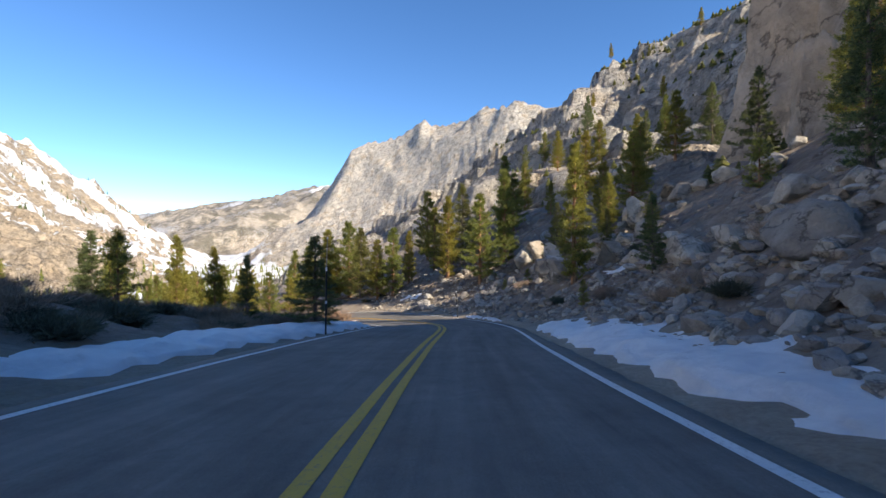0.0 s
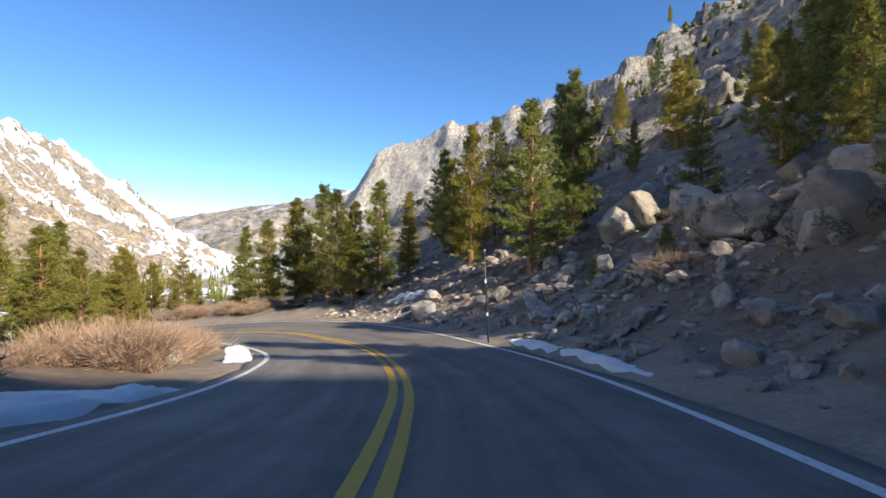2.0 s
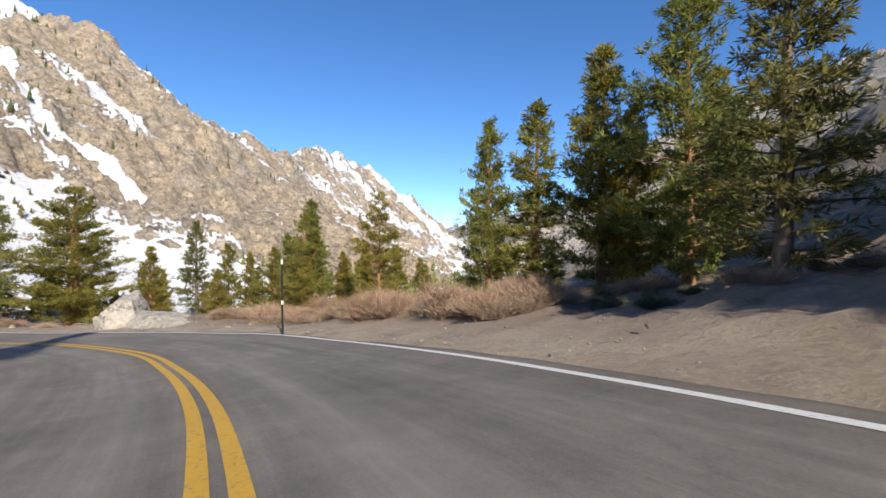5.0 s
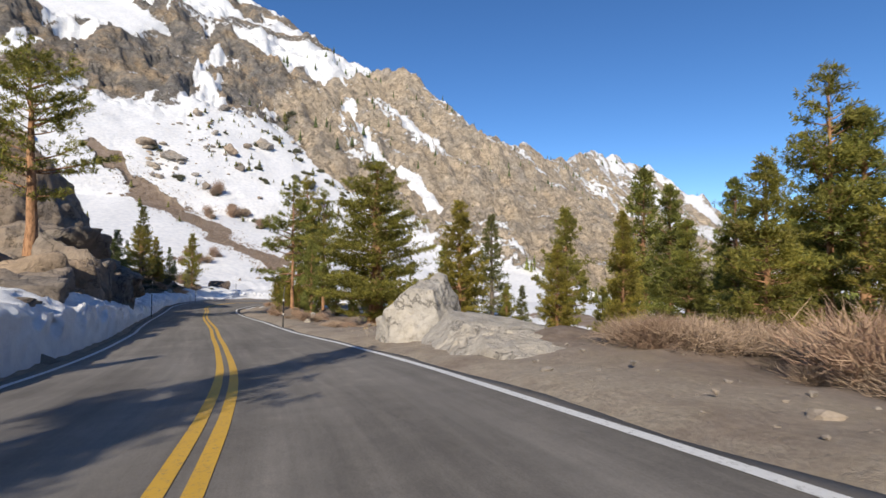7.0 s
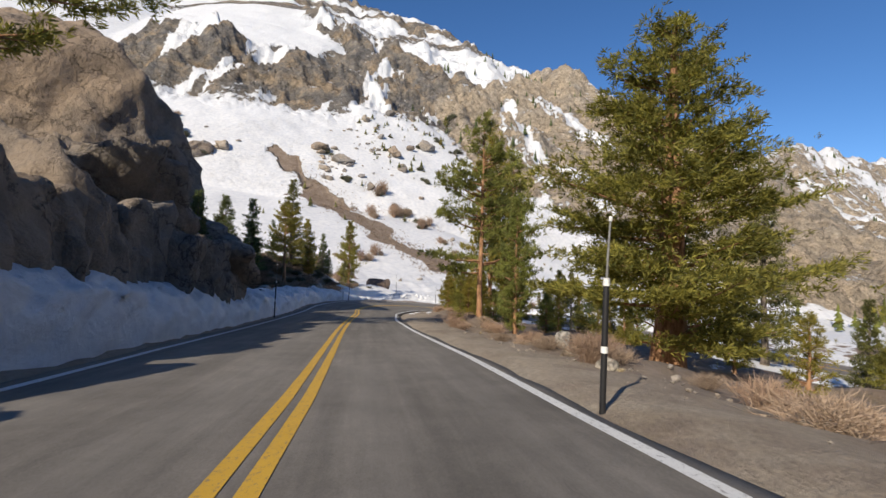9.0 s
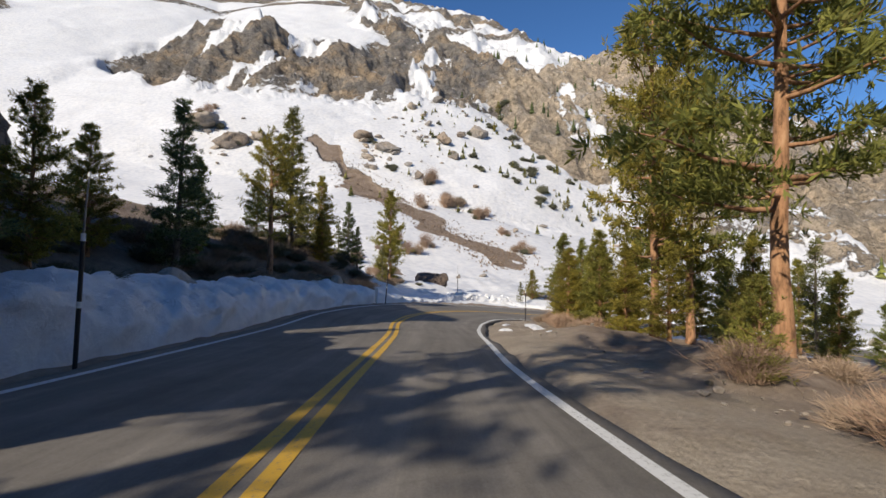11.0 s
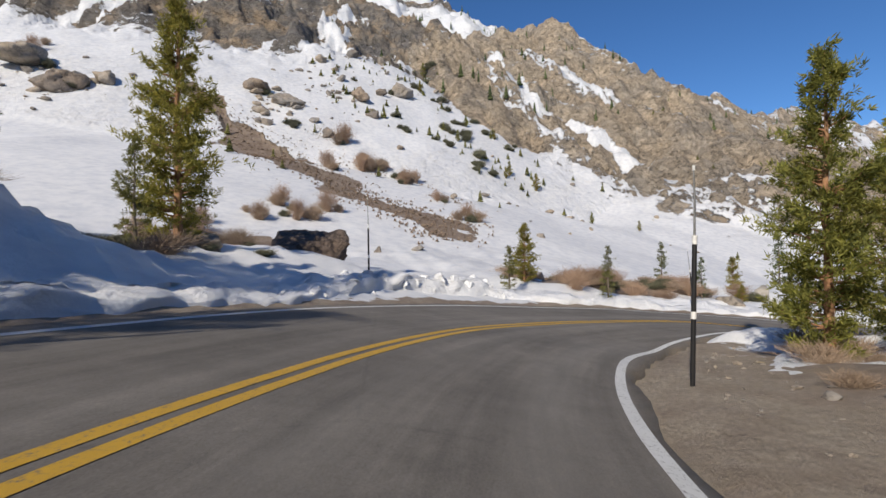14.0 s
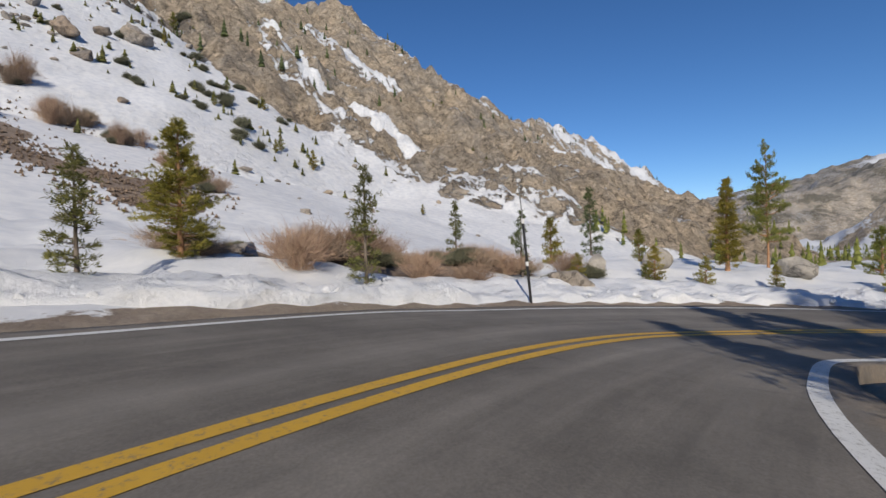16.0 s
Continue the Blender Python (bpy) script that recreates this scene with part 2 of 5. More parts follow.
LEFT_SIDE += [(118, (0, .2, 1.0, 2.8, 5.2, 9, 13)), (130, (0, .2, 1.2, 2.5, 4.2, 7.5, 11)), (140, (0, .2, 1.4, 3.6, 5.0, 7, 9)), (149, (0, .2, 1.4, 4.3, 5.2, 6.2, 7.5)), (153, (0, .2, .9, 2.4, 3.0, 3.6, 4.5)), (156, (0, .2, .5, 1.2, 1.8, 2.4, 3.4)), (163, (0, .15, .4, 1.1, 1.6, 2.2, 3.2)),
              (168, (0, .15, .4, 1.0, 1.4, 2, 3)), (176, (0, .1, .2, .5, .9, 1.2, 2)), (190, (0, .1, .4, .6, .8, 1, 1)), (240, (0, .1, .2, .2, 0, 0, 0))]
RIGHT_SIDE = [(-60, (0, .1, .8, 2.6, 5.5, 10.5, 17)), (10, (0, .1, .9, 2.6, 5.5, 10.5, 17)), (24, (0, .15, 1.2, 2.9, 5.3, 10, 17)), (37, (0, .25, 1.3, 2.9, 5.0, 9, 14)), (48, (0, .25, 1.2, 2.6, 4.4, 8.0, 13)), (58, (0, .05, .3, .6, 1.1, 2.6, 6)),
              (70, (0, 0, .05, .1, -.1, -.6, -2))]
RIGHT_SIDE += [(90, (0, 0, 0, -.4, -.9, -1.6, -3)), (110, (0, -.05, -.1, -.6, -1.4, -2.2, -4)), (130, (0, -.05, -.1, -.5, -1.2, -2.2, -4)), (142, (0, 0, 0, -.3, -.7, -1.6, -4)),
               (155, (0, 0, .1, .2, 0, -.5, -2)), (175, (0, 0, .1, .2, .1, -.2, -1)), (240, (0, 0, 0, 0, 0, 0, 0))]


def side_height(index, off):
    s = (index - START) * 0.5
    out = np.zeros(len(s))
    for table, lane, mask in ((LEFT_SIDE, CENTRE[index, 3], off >= 0), (RIGHT_SIDE, CENTRE[index, 4], off < 0)):
        d = np.clip(np.abs(off) - lane - 0.8, 0, OFF[-1])
        rows = np.array([[np.interp(k, [r[0] for r in table], [r[1][j] for r in table]) for j in range(len(OFF))] for k in range(-70, 310, 5)])
        g = np.clip((s + 70) / 5, 0, len(rows) - 1.001)
        gi, gf = g.astype(int), g - g.astype(int)
        o = np.interp(d, OFF, np.arange(len(OFF)))
        oi = np.minimum(o.astype(int), len(OFF) - 2)
        of = o - oi
        v = (rows[gi, oi] * (1 - gf) + rows[gi + 1, oi] * gf) * (1 - of) + (rows[gi, oi + 1] * (1 - gf) + rows[gi + 1, oi + 1] * gf) * of
        out = np.where(mask, v, out)
    return out


def land(x, y):
    """Height of the ground anywhere."""
    shape = np.shape(x)
    x, y = np.asarray(x, float).ravel(), np.asarray(y, float).ravel()
    z = far_land(x, y)
    near = np.where((x > -240) & (x < 110) & (y > -110) & (y < 190))[0]
    if len(near):
        index, off = along(x[near], y[near])
        lane = np.where(off >= 0, CENTRE[index, 3], CENTRE[index, 4])
        d = np.abs(off) - lane
        road = CENTRE[index, 2] + CENTRE[index, 5] * np.clip(off, -lane - 0.5, lane + 0.5)
        beside = road + side_height(index, off)
        rough = smooth(1.0, 6, d)
        beside = beside + rough * (0.5 * fractal(x[near], y[near], 7, 4, 2) + 0.15 * fractal(x[near], y[near], 1.6, 3, 9)) - 0.22 * smooth(0.75, 0.15, d)
        w = smooth(16, 46, np.abs(d))
        z[near] = beside * (1 - w) + z[near] * w
    return z.reshape(shape)
# ---- end of the numbers ----


# ---- materials ----
class Nodes:
    """A short way to write a node material."""

    def __init__(self, name, rough=0.9):
        self.mat = bpy.data.materials.new(name)
        self.mat.use_nodes = True
        self.tree = self.mat.node_tree
        self.shader = self.tree.nodes["Principled BSDF"]
        self.set(self.shader, Roughness=rough)
        self.place = self.tree.nodes.new("ShaderNodeNewGeometry").outputs["Position"]

    def set(self, node, **values):
        for key, value in values.items():
            socket = node.inputs[key.replace("_", " ")]
            if isinstance(value, bpy.types.NodeSocket):
                self.tree.links.new(value, socket)
            else:
                socket.default_value = value
        return node

    def joint(self, x, y):
        node = self.tree.nodes.new("ShaderNodeCombineXYZ")
        self.tree.links.new(x, node.inputs[0])
        self.tree.links.new(y, node.inputs[1])
        return node.outputs[0]

    def noise(self, size, detail=5, rough=0.6, stretch=None, warp=0.0, vector=None):
        node = self.tree.nodes.new("ShaderNodeTexNoise")
        vector = vector or self.place
        if stretch:
            m = self.tree.nodes.new("ShaderNodeMapping")
            m.inputs["Scale"].default_value = stretch
            self.tree.links.new(vector, m.inputs["Vector"])
            vector = m.outputs[0]
        self.set(node, Vector=vector, Scale=1 / size, Detail=detail, Roughness=rough, Distortion=warp)
        return node.outputs["Fac"]

    def cells(self, size, feature="DISTANCE_TO_EDGE"):
        node = self.tree.nodes.new("ShaderNodeTexVoronoi")
        node.feature = feature
        self.set(node, Vector=self.place, Scale=1 / size)
        return node.outputs["Distance"]

    def blocks(self, size):
        node = self.tree.nodes.new("ShaderNodeTexVoronoi")
        self.set(node, Vector=self.place, Scale=1 / size)
        return node.outputs["Color"]

    def creases(self, size, depth):
        """Irregular dark lines: 1 on the open rock, depth in the crease."""
        return self.ramp(self.noise(size, 7, 0.62, None, 0.15), (0.487, 1.0), (0.5, depth), (0.513, 1.0))

    def ramp(self, value, *stops):
        node = self.tree.nodes.new("ShaderNodeValToRGB")
        self.tree.links.new(value, node.inputs[0])
        e = node.color_ramp.elements
        while len(e) < len(stops):
            e.new(0.5)
        for k, (at, colour) in enumerate(stops):
            e[k].position = at
            e[k].color = (*colour, 1) if isinstance(colour, tuple) else (colour, colour, colour, 1)
        return node.outputs[0]

    def mix(self, fac, a, b, kind="MIX"):
        node = self.tree.nodes.new("ShaderNodeMix")
        node.data_type, node.blend_type = "RGBA", kind
        for k, v in ((0, fac), (6, a), (7, b)):
            if isinstance(v, bpy.types.NodeSocket):
                self.tree.links.new(v, node.inputs[k])
            else:
                node.inputs[k].default_value = (*v, 1) if isinstance(v, tuple) else v
        return node.outputs[2]

    def sum(self, a, b, how="ADD", clamp=False):
        node = self.tree.nodes.new("ShaderNodeMath")
        node.operation, node.use_clamp = how, clamp
        for k, v in ((0, a), (1, b)):
            if isinstance(v, bpy.types.NodeSocket):
                self.tree.links.new(v, node.inputs[k])
            else:
                node.inputs[k].default_value = v
        return node.outputs[0]

    def attribute(self, name):
        node = self.tree.nodes.new("ShaderNodeAttribute")
        node.attribute_name = name
        return node.outputs["Fac"]

    def random(self):
        return self.tree.nodes.new("ShaderNodeObjectInfo").outputs["Random"]

    def island(self):
        return self.tree.nodes.new("ShaderNodeNewGeometry").outputs["Random Per Island"]

    def bump(self, height, strength, depth):
        node = self.tree.nodes.new("ShaderNodeBump")
        self.set(node, Height=height, Strength=strength, Distance=depth)
        self.set(self.shader, Normal=node.outputs[0])
        return self

    def colour(self, value):
        self.set(self.shader, Base_Color=value)
        return self


def rock_colour(n, size=1.0, warm=(0.44, 0.36, 0.27), grey=(0.33, 0.31, 0.29), dark=(0.13, 0.115, 0.10)):
    broad = n.ramp(n.noise(9 * size, 5, 0.6), (0.35, grey), (0.62, warm))
    fine = n.ramp(n.noise(0.9 * size, 8, 0.72), (0.3, 0.55), (0.6, 1.0))
    base = n.mix(1.0, broad, fine, "MULTIPLY")
    streak = n.ramp(n.noise(2.4 * size, 6, 0.7, (1, 1, 0.25)), (0.58, 0.0), (0.72, 0.75))
    return n.mix(streak, base, dark)


def make_rock(name, size=1.0, **colours):
    n = Nodes(name, 0.92)
    cracks = n.mix(1.0, n.creases(3.4 * size, 0.4), n.creases(1.3 * size, 0.82), "MULTIPLY")
    n.colour(n.mix(1.0, rock_colour(n, size, **colours), cracks, "MULTIPLY"))
    h = n.sum(n.sum(n.noise(0.55 * size, 9, 0.74), n.noise(2.2 * size, 6, 0.7)), n.sum(cracks, 0.3, "MULTIPLY"))
    return n.bump(h, 1.0, 0.16 * size).mat


def make_ground():
    """Soil, gravel and litter, with snow where the attribute says so, and bare rock far off."""
    n = Nodes("mountain_ground", 0.95)
    soil = n.ramp(n.noise(0.35, 8, 0.75), (0.28, (0.05, 0.038, 0.028)), (0.5, (0.17, 0.13, 0.10)), (0.72, (0.34, 0.29, 0.24)))
    litter = n.ramp(n.noise(2.6, 6, 0.7), (0.42, (0.15, 0.098, 0.068)), (0.6, (0.29, 0.22, 0.17)))
    soil = n.mix(0.5, soil, litter)
    soil = n.mix(n.ramp(n.noise(1.1, 7, 0.75), (0.50, 0.0), (0.62, 0.75)), soil, n.ramp(n.noise(0.06, 5, 0.8), (0.3, (0.10, 0.07, 0.045)), (0.7, (0.30, 0.235, 0.15))))
    soil = n.mix(n.sum(n.attribute("gravel"), n.ramp(n.noise(1.6, 6, 0.7), (0.35, 0.25), (0.6, 0.95)), "MULTIPLY"), soil, n.ramp(n.noise(0.08, 6, 0.85), (0.3, (0.20, 0.165, 0.125)), (0.7, (0.46, 0.39, 0.30))))
    tan = n.ramp(n.noise(22, 7, 0.65), (0.32, (0.39, 0.34, 0.28)), (0.5, (0.53, 0.43, 0.315)), (0.68, (0.58, 0.45, 0.31)))
    lava = n.ramp(n.noise(16, 8, 0.7), (0.38, (0.19, 0.178, 0.168)), (0.50, (0.29, 0.25, 0.205)), (0.62, (0.42, 0.31, 0.20)))
    granite = n.ramp(n.noise(13, 8, 0.7), (0.36, (0.43, 0.405, 0.365)), (0.5, (0.60, 0.55, 0.48)), (0.66, (0.61, 0.49, 0.355)))
    rock = n.mix(n.attribute("granite"), n.mix(n.attribute("crag"), tan, lava), granite)
    rock = n.mix(1.0, rock, n.ramp(n.noise(2.4, 10, 0.8), (0.28, 0.42), (0.5, 0.92), (0.68, 1.3)), "MULTIPLY")
    rock = n.mix(n.sum(n.ramp(n.noise(5.5, 9, 0.78), (0.57, 0.0), (0.64, 0.7)), n.ramp(n.attribute("granite"), (0.0, 1.0), (1.0, 0.55)), "MULTIPLY"), rock, (0.085, 0.075, 0.052))
    rock = n.mix(n.ramp(n.noise(7.5, 8, 0.7, (1.0, 0.3, 0.25)), (0.57, 0.0), (0.65, 0.4)), rock, (0.14, 0.115, 0.095))
    rock = n.mix(n.sum(n.attribute("distant"), n.ramp(n.noise(95, 9, 0.75), (0.44, 0.0), (0.56, 0.8)), "MULTIPLY"), rock, (0.075, 0.075, 0.055))
    joints = n.mix(1.0, n.creases(11, 0.42), n.creases(4, 0.6), "MULTIPLY")
    joints = n.mix(1.0, joints, n.ramp(n.blocks(4.5), (0.2, 0.82), (0.8, 1.18)), "MULTIPLY")
    rock = n.mix(1.0, rock, joints, "MULTIPLY")
    base = n.mix(n.attribute("rock"), soil, rock)
    snow = n.ramp(n.noise(1.3, 5, 0.6), (0.3, (0.57, 0.585, 0.61)), (0.6, (0.73, 0.73, 0.725)))
    edge = n.sum(n.attribute("snow"), n.sum(n.sum(n.noise(4.0, 9, 0.72), 0.5, "SUBTRACT"), 2.1, "MULTIPLY"))
    mask = n.ramp(edge, (0.46, 0.0), (0.54, 1.0))
    n.colour(n.mix(mask, base, snow))
    n.set(n.shader, Roughness=n.ramp(mask, (0, 0.95), (1, 0.55)))
    bare = n.ramp(mask, (0, 1.0), (1, 0.16))
    relief = n.sum(n.sum(n.noise(0.5, 9, 0.75), n.ramp(mask, (0, 0.32), (1, 0.15)), "MULTIPLY"), n.sum(n.sum(bare, n.attribute("rock"), "MULTIPLY"), n.sum(n.sum(n.sum(n.noise(3.5, 10, 0.8), n.noise(14, 6, 0.7)), n.sum(joints, 0.35, "MULTIPLY")), 9.0, "MULTIPLY"), "MULTIPLY"))
    return n.bump(relief, 1.0, 0.28).mat


def make_snow():
    n = Nodes("old_snow", 0.5)
    dirt = n.ramp(n.noise(0.5, 8, 0.8), (0.60, 0.0), (0.78, 0.55))
    n.colour(n.mix(dirt, n.ramp(n.noise(0.8, 6, 0.65), (0.3, (0.64, 0.66, 0.69)), (0.62, (0.82, 0.82, 0.82))), (0.30, 0.26, 0.21)))
    n.set(n.shader, Subsurface_Weight=0.0)
    return n.bump(n.sum(n.noise(0.20, 8, 0.75), n.noise(1.2, 4, 0.6)), 0.9, 0.10).mat


def make_asphalt():
    n = Nodes("worn_asphalt", 0.86)
    grain = n.ramp(n.noise(0.02, 4, 0.8), (0.3, 0.72), (0.7, 1.25))
    wear = n.ramp(n.noise(3.5, 6, 0.65), (0.3, (0.116, 0.104, 0.090)), (0.7, (0.182, 0.164, 0.142)))
    mottled = n.ramp(n.noise(0.7, 7, 0.75), (0.3, 0.78), (0.7, 1.16))
    colour = n.mix(1.0, n.mix(1.0, wear, grain, "MULTIPLY"), mottled, "MULTIPLY")
    seams = n.ramp(n.sum(n.cells(7.5), n.sum(n.noise(0.3, 6, 0.75), 0.02, "MULTIPLY")), (0.0095, 0.78), (0.0125, 1.0))
    colour = n.mix(1.0, colour, seams, "MULTIPLY")
    across, down = n.attribute("across"), n.attribute("down")
    streaks = n.noise(0.35, 5, 0.65, (1.0, 0.045, 1.0), 0.0, n.joint(across, down))
    colour = n.mix(1.0, colour, n.ramp(streaks, (0.3, 0.74), (0.5, 0.98), (0.7, 1.28)), "MULTIPLY")
    worn = n.sum(n.ramp(n.attribute("track"), (0.0, 0.0), (1.0, 1.0)), n.ramp(n.noise(2.2, 6, 0.7, (1.0, 0.12, 1.0), 0.0, n.joint(across, down)), (0.4, 0.0), (0.65, 0.42)), "MULTIPLY")
    colour = n.mix(worn, colour, (0.27, 0.25, 0.222))
    pale = n.ramp(n.noise(1.4, 8, 0.8, (1.0, 1.0, 0.2)), (0.62, 0.0), (0.74, 0.35))
    colour = n.mix(pale, colour, (0.27, 0.25, 0.225))
    grit = n.sum(n.attribute("verge"), n.ramp(n.noise(0.5, 8, 0.8), (0.42, 0.0), (0.58, 0.85)), "MULTIPLY")
    n.colour(n.mix(grit, colour, n.ramp(n.noise(0.05, 6, 0.85), (0.3, (0.07, 0.055, 0.043)), (0.7, (0.30, 0.245, 0.19)))))
    return n.bump(n.noise(0.012, 4, 0.8), 0.5, 0.006).mat


def make_paint(name, colour):
    n = Nodes(name, 0.7)
    chips = n.ramp(n.noise(0.05, 8, 0.85), (0.36, 0.0), (0.46, 1.0))
    n.colour(n.mix(chips, (0.13, 0.12, 0.11), n.mix(n.noise(0.7, 5, 0.7), colour, tuple(v * 0.75 for v in colour))))
    return n.bump(n.noise(0.012, 4, 0.8), 0.4, 0.005).mat


GROUND, SNOW, ASPHALT = make_ground(), make_snow(), make_asphalt()
YELLOW, WHITE = make_paint("yellow_road_paint", (0.62, 0.36, 0.035)), make_paint("white_road_paint", (0.72, 0.72, 0.70))
ROCK = make_rock("granite")


# ---- meshes ----
def mesh_object(name, verts, faces, material, parent=None, smooth_shaded=True):
    me = bpy.data.meshes.new(name)
    me.from_pydata([tuple(v) for v in verts] if not isinstance(verts, np.ndarray) else verts.tolist(), [], faces if isinstance(faces, list) else faces.tolist())
    me.materials.append(material)
    if smooth_shaded:
        me.polygons.foreach_set("use_smooth", np.ones(len(me.polygons), bool))
    me.update()
    ob = new(name, me)
    if parent:
        ob.parent = parent
    return ob


def grid_faces(rows, cols, wrap=False):
    i = np.arange(rows * cols).reshape(rows, cols)
    if wrap:
        i = np.hstack([i, i[:, :1]])
    return np.stack([i[:-1, :-1].ravel(), i[:-1, 1:].ravel(), i[1:, 1:].ravel(), i[1:, :-1].ravel()], 1)


def give(ob, name, values):
    ob.data.attributes.new(name, "FLOAT", "POINT").data.foreach_set("value", np.asarray(values, np.float32).ravel())


def spaced(lo, fine_lo, fine_hi, hi, step, growth):
    mid = list(np.arange(fine_lo, fine_hi, step))
    a, d = fine_lo, step
    left = []
    while a > lo:
        d *= growth
        a -= d
        left.append(max(a, lo))
    b, d, right = mid[-1], step, []
    while b < hi:
        d *= growth
        b += d
        right.append(min(b, hi))
    return np.array(left[::-1] + mid + right)


BRUSH_STRIPS = [((-240, 4), (-222, 24), 3.0), ((-222, 22), (-198, 42), 8.5), ((-200, 42), (-182, 53), 6.0), ((-182, 53), (-162, 66), 3.6), ((-146, 46), (-136, 50), 2.5)]


def cover(x, y, z, slope):
    """Snow, bare rock and gravel shares of the ground."""
    index, off = along(x, y)
    s = (index - START) * 0.5
    lane = np.where(off >= 0, CENTRE[index, 3], CENTRE[index, 4])
    d = np.abs(off) - lane
    # the snowfield west of the road
    field = smooth(-109, -115, x + 3 * fractal(x, y, 6, 3, 15)) * smooth(-60, -20, y) * smooth(0, 3, d)
    field = np.maximum(field, smooth(-150, -165, x))
    north = smooth(60, 90, y) * smooth(-50, -90, x) * (0.35 + 0.5 * fractal(x, y, 14, 3, 14))
    peak, hump, fan = from_crest(x, y, PEAK, 0.76), from_crest(x, y, HUMP, 0.95, 120, 0.5), from_crest(x, y, FAN, 0.33)
    on_hump = np.maximum(smooth(-8, 6, hump - np.maximum(peak, fan)), smooth(-3, 3, inside_by(x, y, SPUR) + 5 * fractal(x, y, 14, 4, 44)))
    strata = smooth(0.0, 0.5, np.sin(z / 6.5 + 2 * fractal(x, y, 60, 3, 77))) * smooth(185, 215, z) * 0.75
    bare = np.maximum(crags(x, y, peak) * smooth(0.54, 0.22, fractal(0.22 * x, y + 0.25 * x, 13, 4, 46)), strata) * (1 - on_hump) * (0.25 + 0.75 * smooth(0.3, 0.75, slope))
    brush = np.zeros(len(x))
    for (ax, ay), (bx, by), wide in BRUSH_STRIPS:
        u = np.clip(((x - ax) * (bx - ax) + (y - ay) * (by - ay)) / ((bx - ax) ** 2 + (by - ay) ** 2), 0, 1)
        brush = np.maximum(brush, smooth(wide, wide * 0.45, np.hypot(x - ax - u * (bx - ax), y - ay - u * (by - ay)) + 3.6 * fractal(x, y, 8, 4, 4)))
    brush = np.maximum(brush, smooth(1.15, 0.75, np.hypot((x + 130.5) / 3.6, (y - 71.5) / 6.0) + 0.25 * fractal(x, y, 3, 3, 17)))
    brush = np.maximum(brush, np.where(off > 0, smooth(2.2, 3.2, d) * smooth(13, 9, d + 2 * fractal(x, y, 4, 3, 19)) * smooth(116, 122, s) * smooth(153, 148, s), 0))
    snow = np.clip(np.maximum(field, north), 0, 1) * (1 - 0.97 * np.maximum(bare, brush))
    streaks = 0.33 + 0.55 * fractal(x * 0.22 + y * 0.06, y - 0.3 * x, 15, 4, 61) + 0.3 * fractal(x, y, 30, 4, 62) + 0.15 * smooth(110, 170, z) + 0.5 * smooth(0.75, 0.35, slope) - 0.3 * smooth(1.0, 1.7, slope)
    streaks = streaks - 0.12 * smooth(340, 280, y) + 0.13 * smooth(400, 480, y)
    streaks = streaks - 0.4 * smooth(75, 35, z) * smooth(400, 330, y) * smooth(125, 150, y)
    streaks = np.maximum(streaks, 1.2 * smooth(7, 2.5, from_line(x, y, GULLY) + 3 * fractal(x, y, 11, 3, 45)))
    snow = snow * (1 - on_hump) + on_hump * streaks
    rock = np.maximum(np.maximum(bare, on_hump), smooth(0.55, 0.85, slope) * smooth(80, 100, np.hypot(x + 60, y - 40)))
    rock = np.maximum(rock, 0.25 * smooth(0.4, 0.8, slope)) * (1 - brush)
    snow = np.where(x > -60, np.minimum(snow, 0.1), snow)
    cliffs = smooth(-5, 15, cliff_height(x, y) - valley(x, y)) * smooth(-140, -60, x - 0.4 * np.minimum(0, 300 - y))
    snow = snow * (1 - cliffs)
    rock = np.maximum(rock, cliffs * smooth(26, 52, off_road(x, y)) * (0.45 + 0.55 * smooth(0.3, 0.65, slope)))
    far = smooth(1200, 2000, np.hypot(x, y))
    snow = np.where(far > 0.5, 0.14 + 0.45 * fractal(x, y, 300, 4, 71) + 0.3 * smooth(200, 300, z), snow)
    rock = np.maximum(rock, far * 0.9)
    gravel = smooth(5, 1, d) * np.where(off < 0, 1.0, 0.6)
    crag = smooth(0.1, 0.5, bare) * (1 - on_hump)
    return np.clip(snow, 0, 1), np.clip(rock, 0, 1), np.clip(gravel, 0, 1), np.clip(crag, 0, 1), np.clip(np.maximum(cliffs, 0.6 * far), 0, 1), far


def land_sheet(name, x, y, sink=None, wrap=False):
    z = land(x, y)
    if sink is not None:
        z = z - sink
    verts = np.stack([x, y, z], -1)
    gu, gv = np.gradient(verts, axis=0), np.gradient(verts, axis=1)
    normal = np.cross(gu.reshape(-1, 3), gv.reshape(-1, 3))
    slope = np.hypot(normal[:, 0], normal[:, 1]) / np.maximum(np.abs(normal[:, 2]), 1e-9)
    ob = mesh_object(name, verts.reshape(-1, 3), grid_faces(*x.shape, wrap), GROUND)
    for key, values in zip(("snow", "rock", "gravel", "crag", "granite", "distant"), cover(x.ravel(), y.ravel(), z.ravel(), slope)):
        give(ob, key, values)
    return ob


gx, gy = spaced(-205, -142, 44, 80, 0.62, 1.06), spaced(-70, -14, 128, 176, 0.62, 1.06)
X, Y = np.meshgrid(gx, gy, indexing="ij")
edge_in = np.minimum(np.minimum(X - gx[0], gx[-1] - X), np.minimum(Y - gy[0], gy[-1] - Y))
ground = tagged(land_sheet("ground", X, Y), "brown stony mountainside soil with litter and snow patches", "ground", kind="structure")

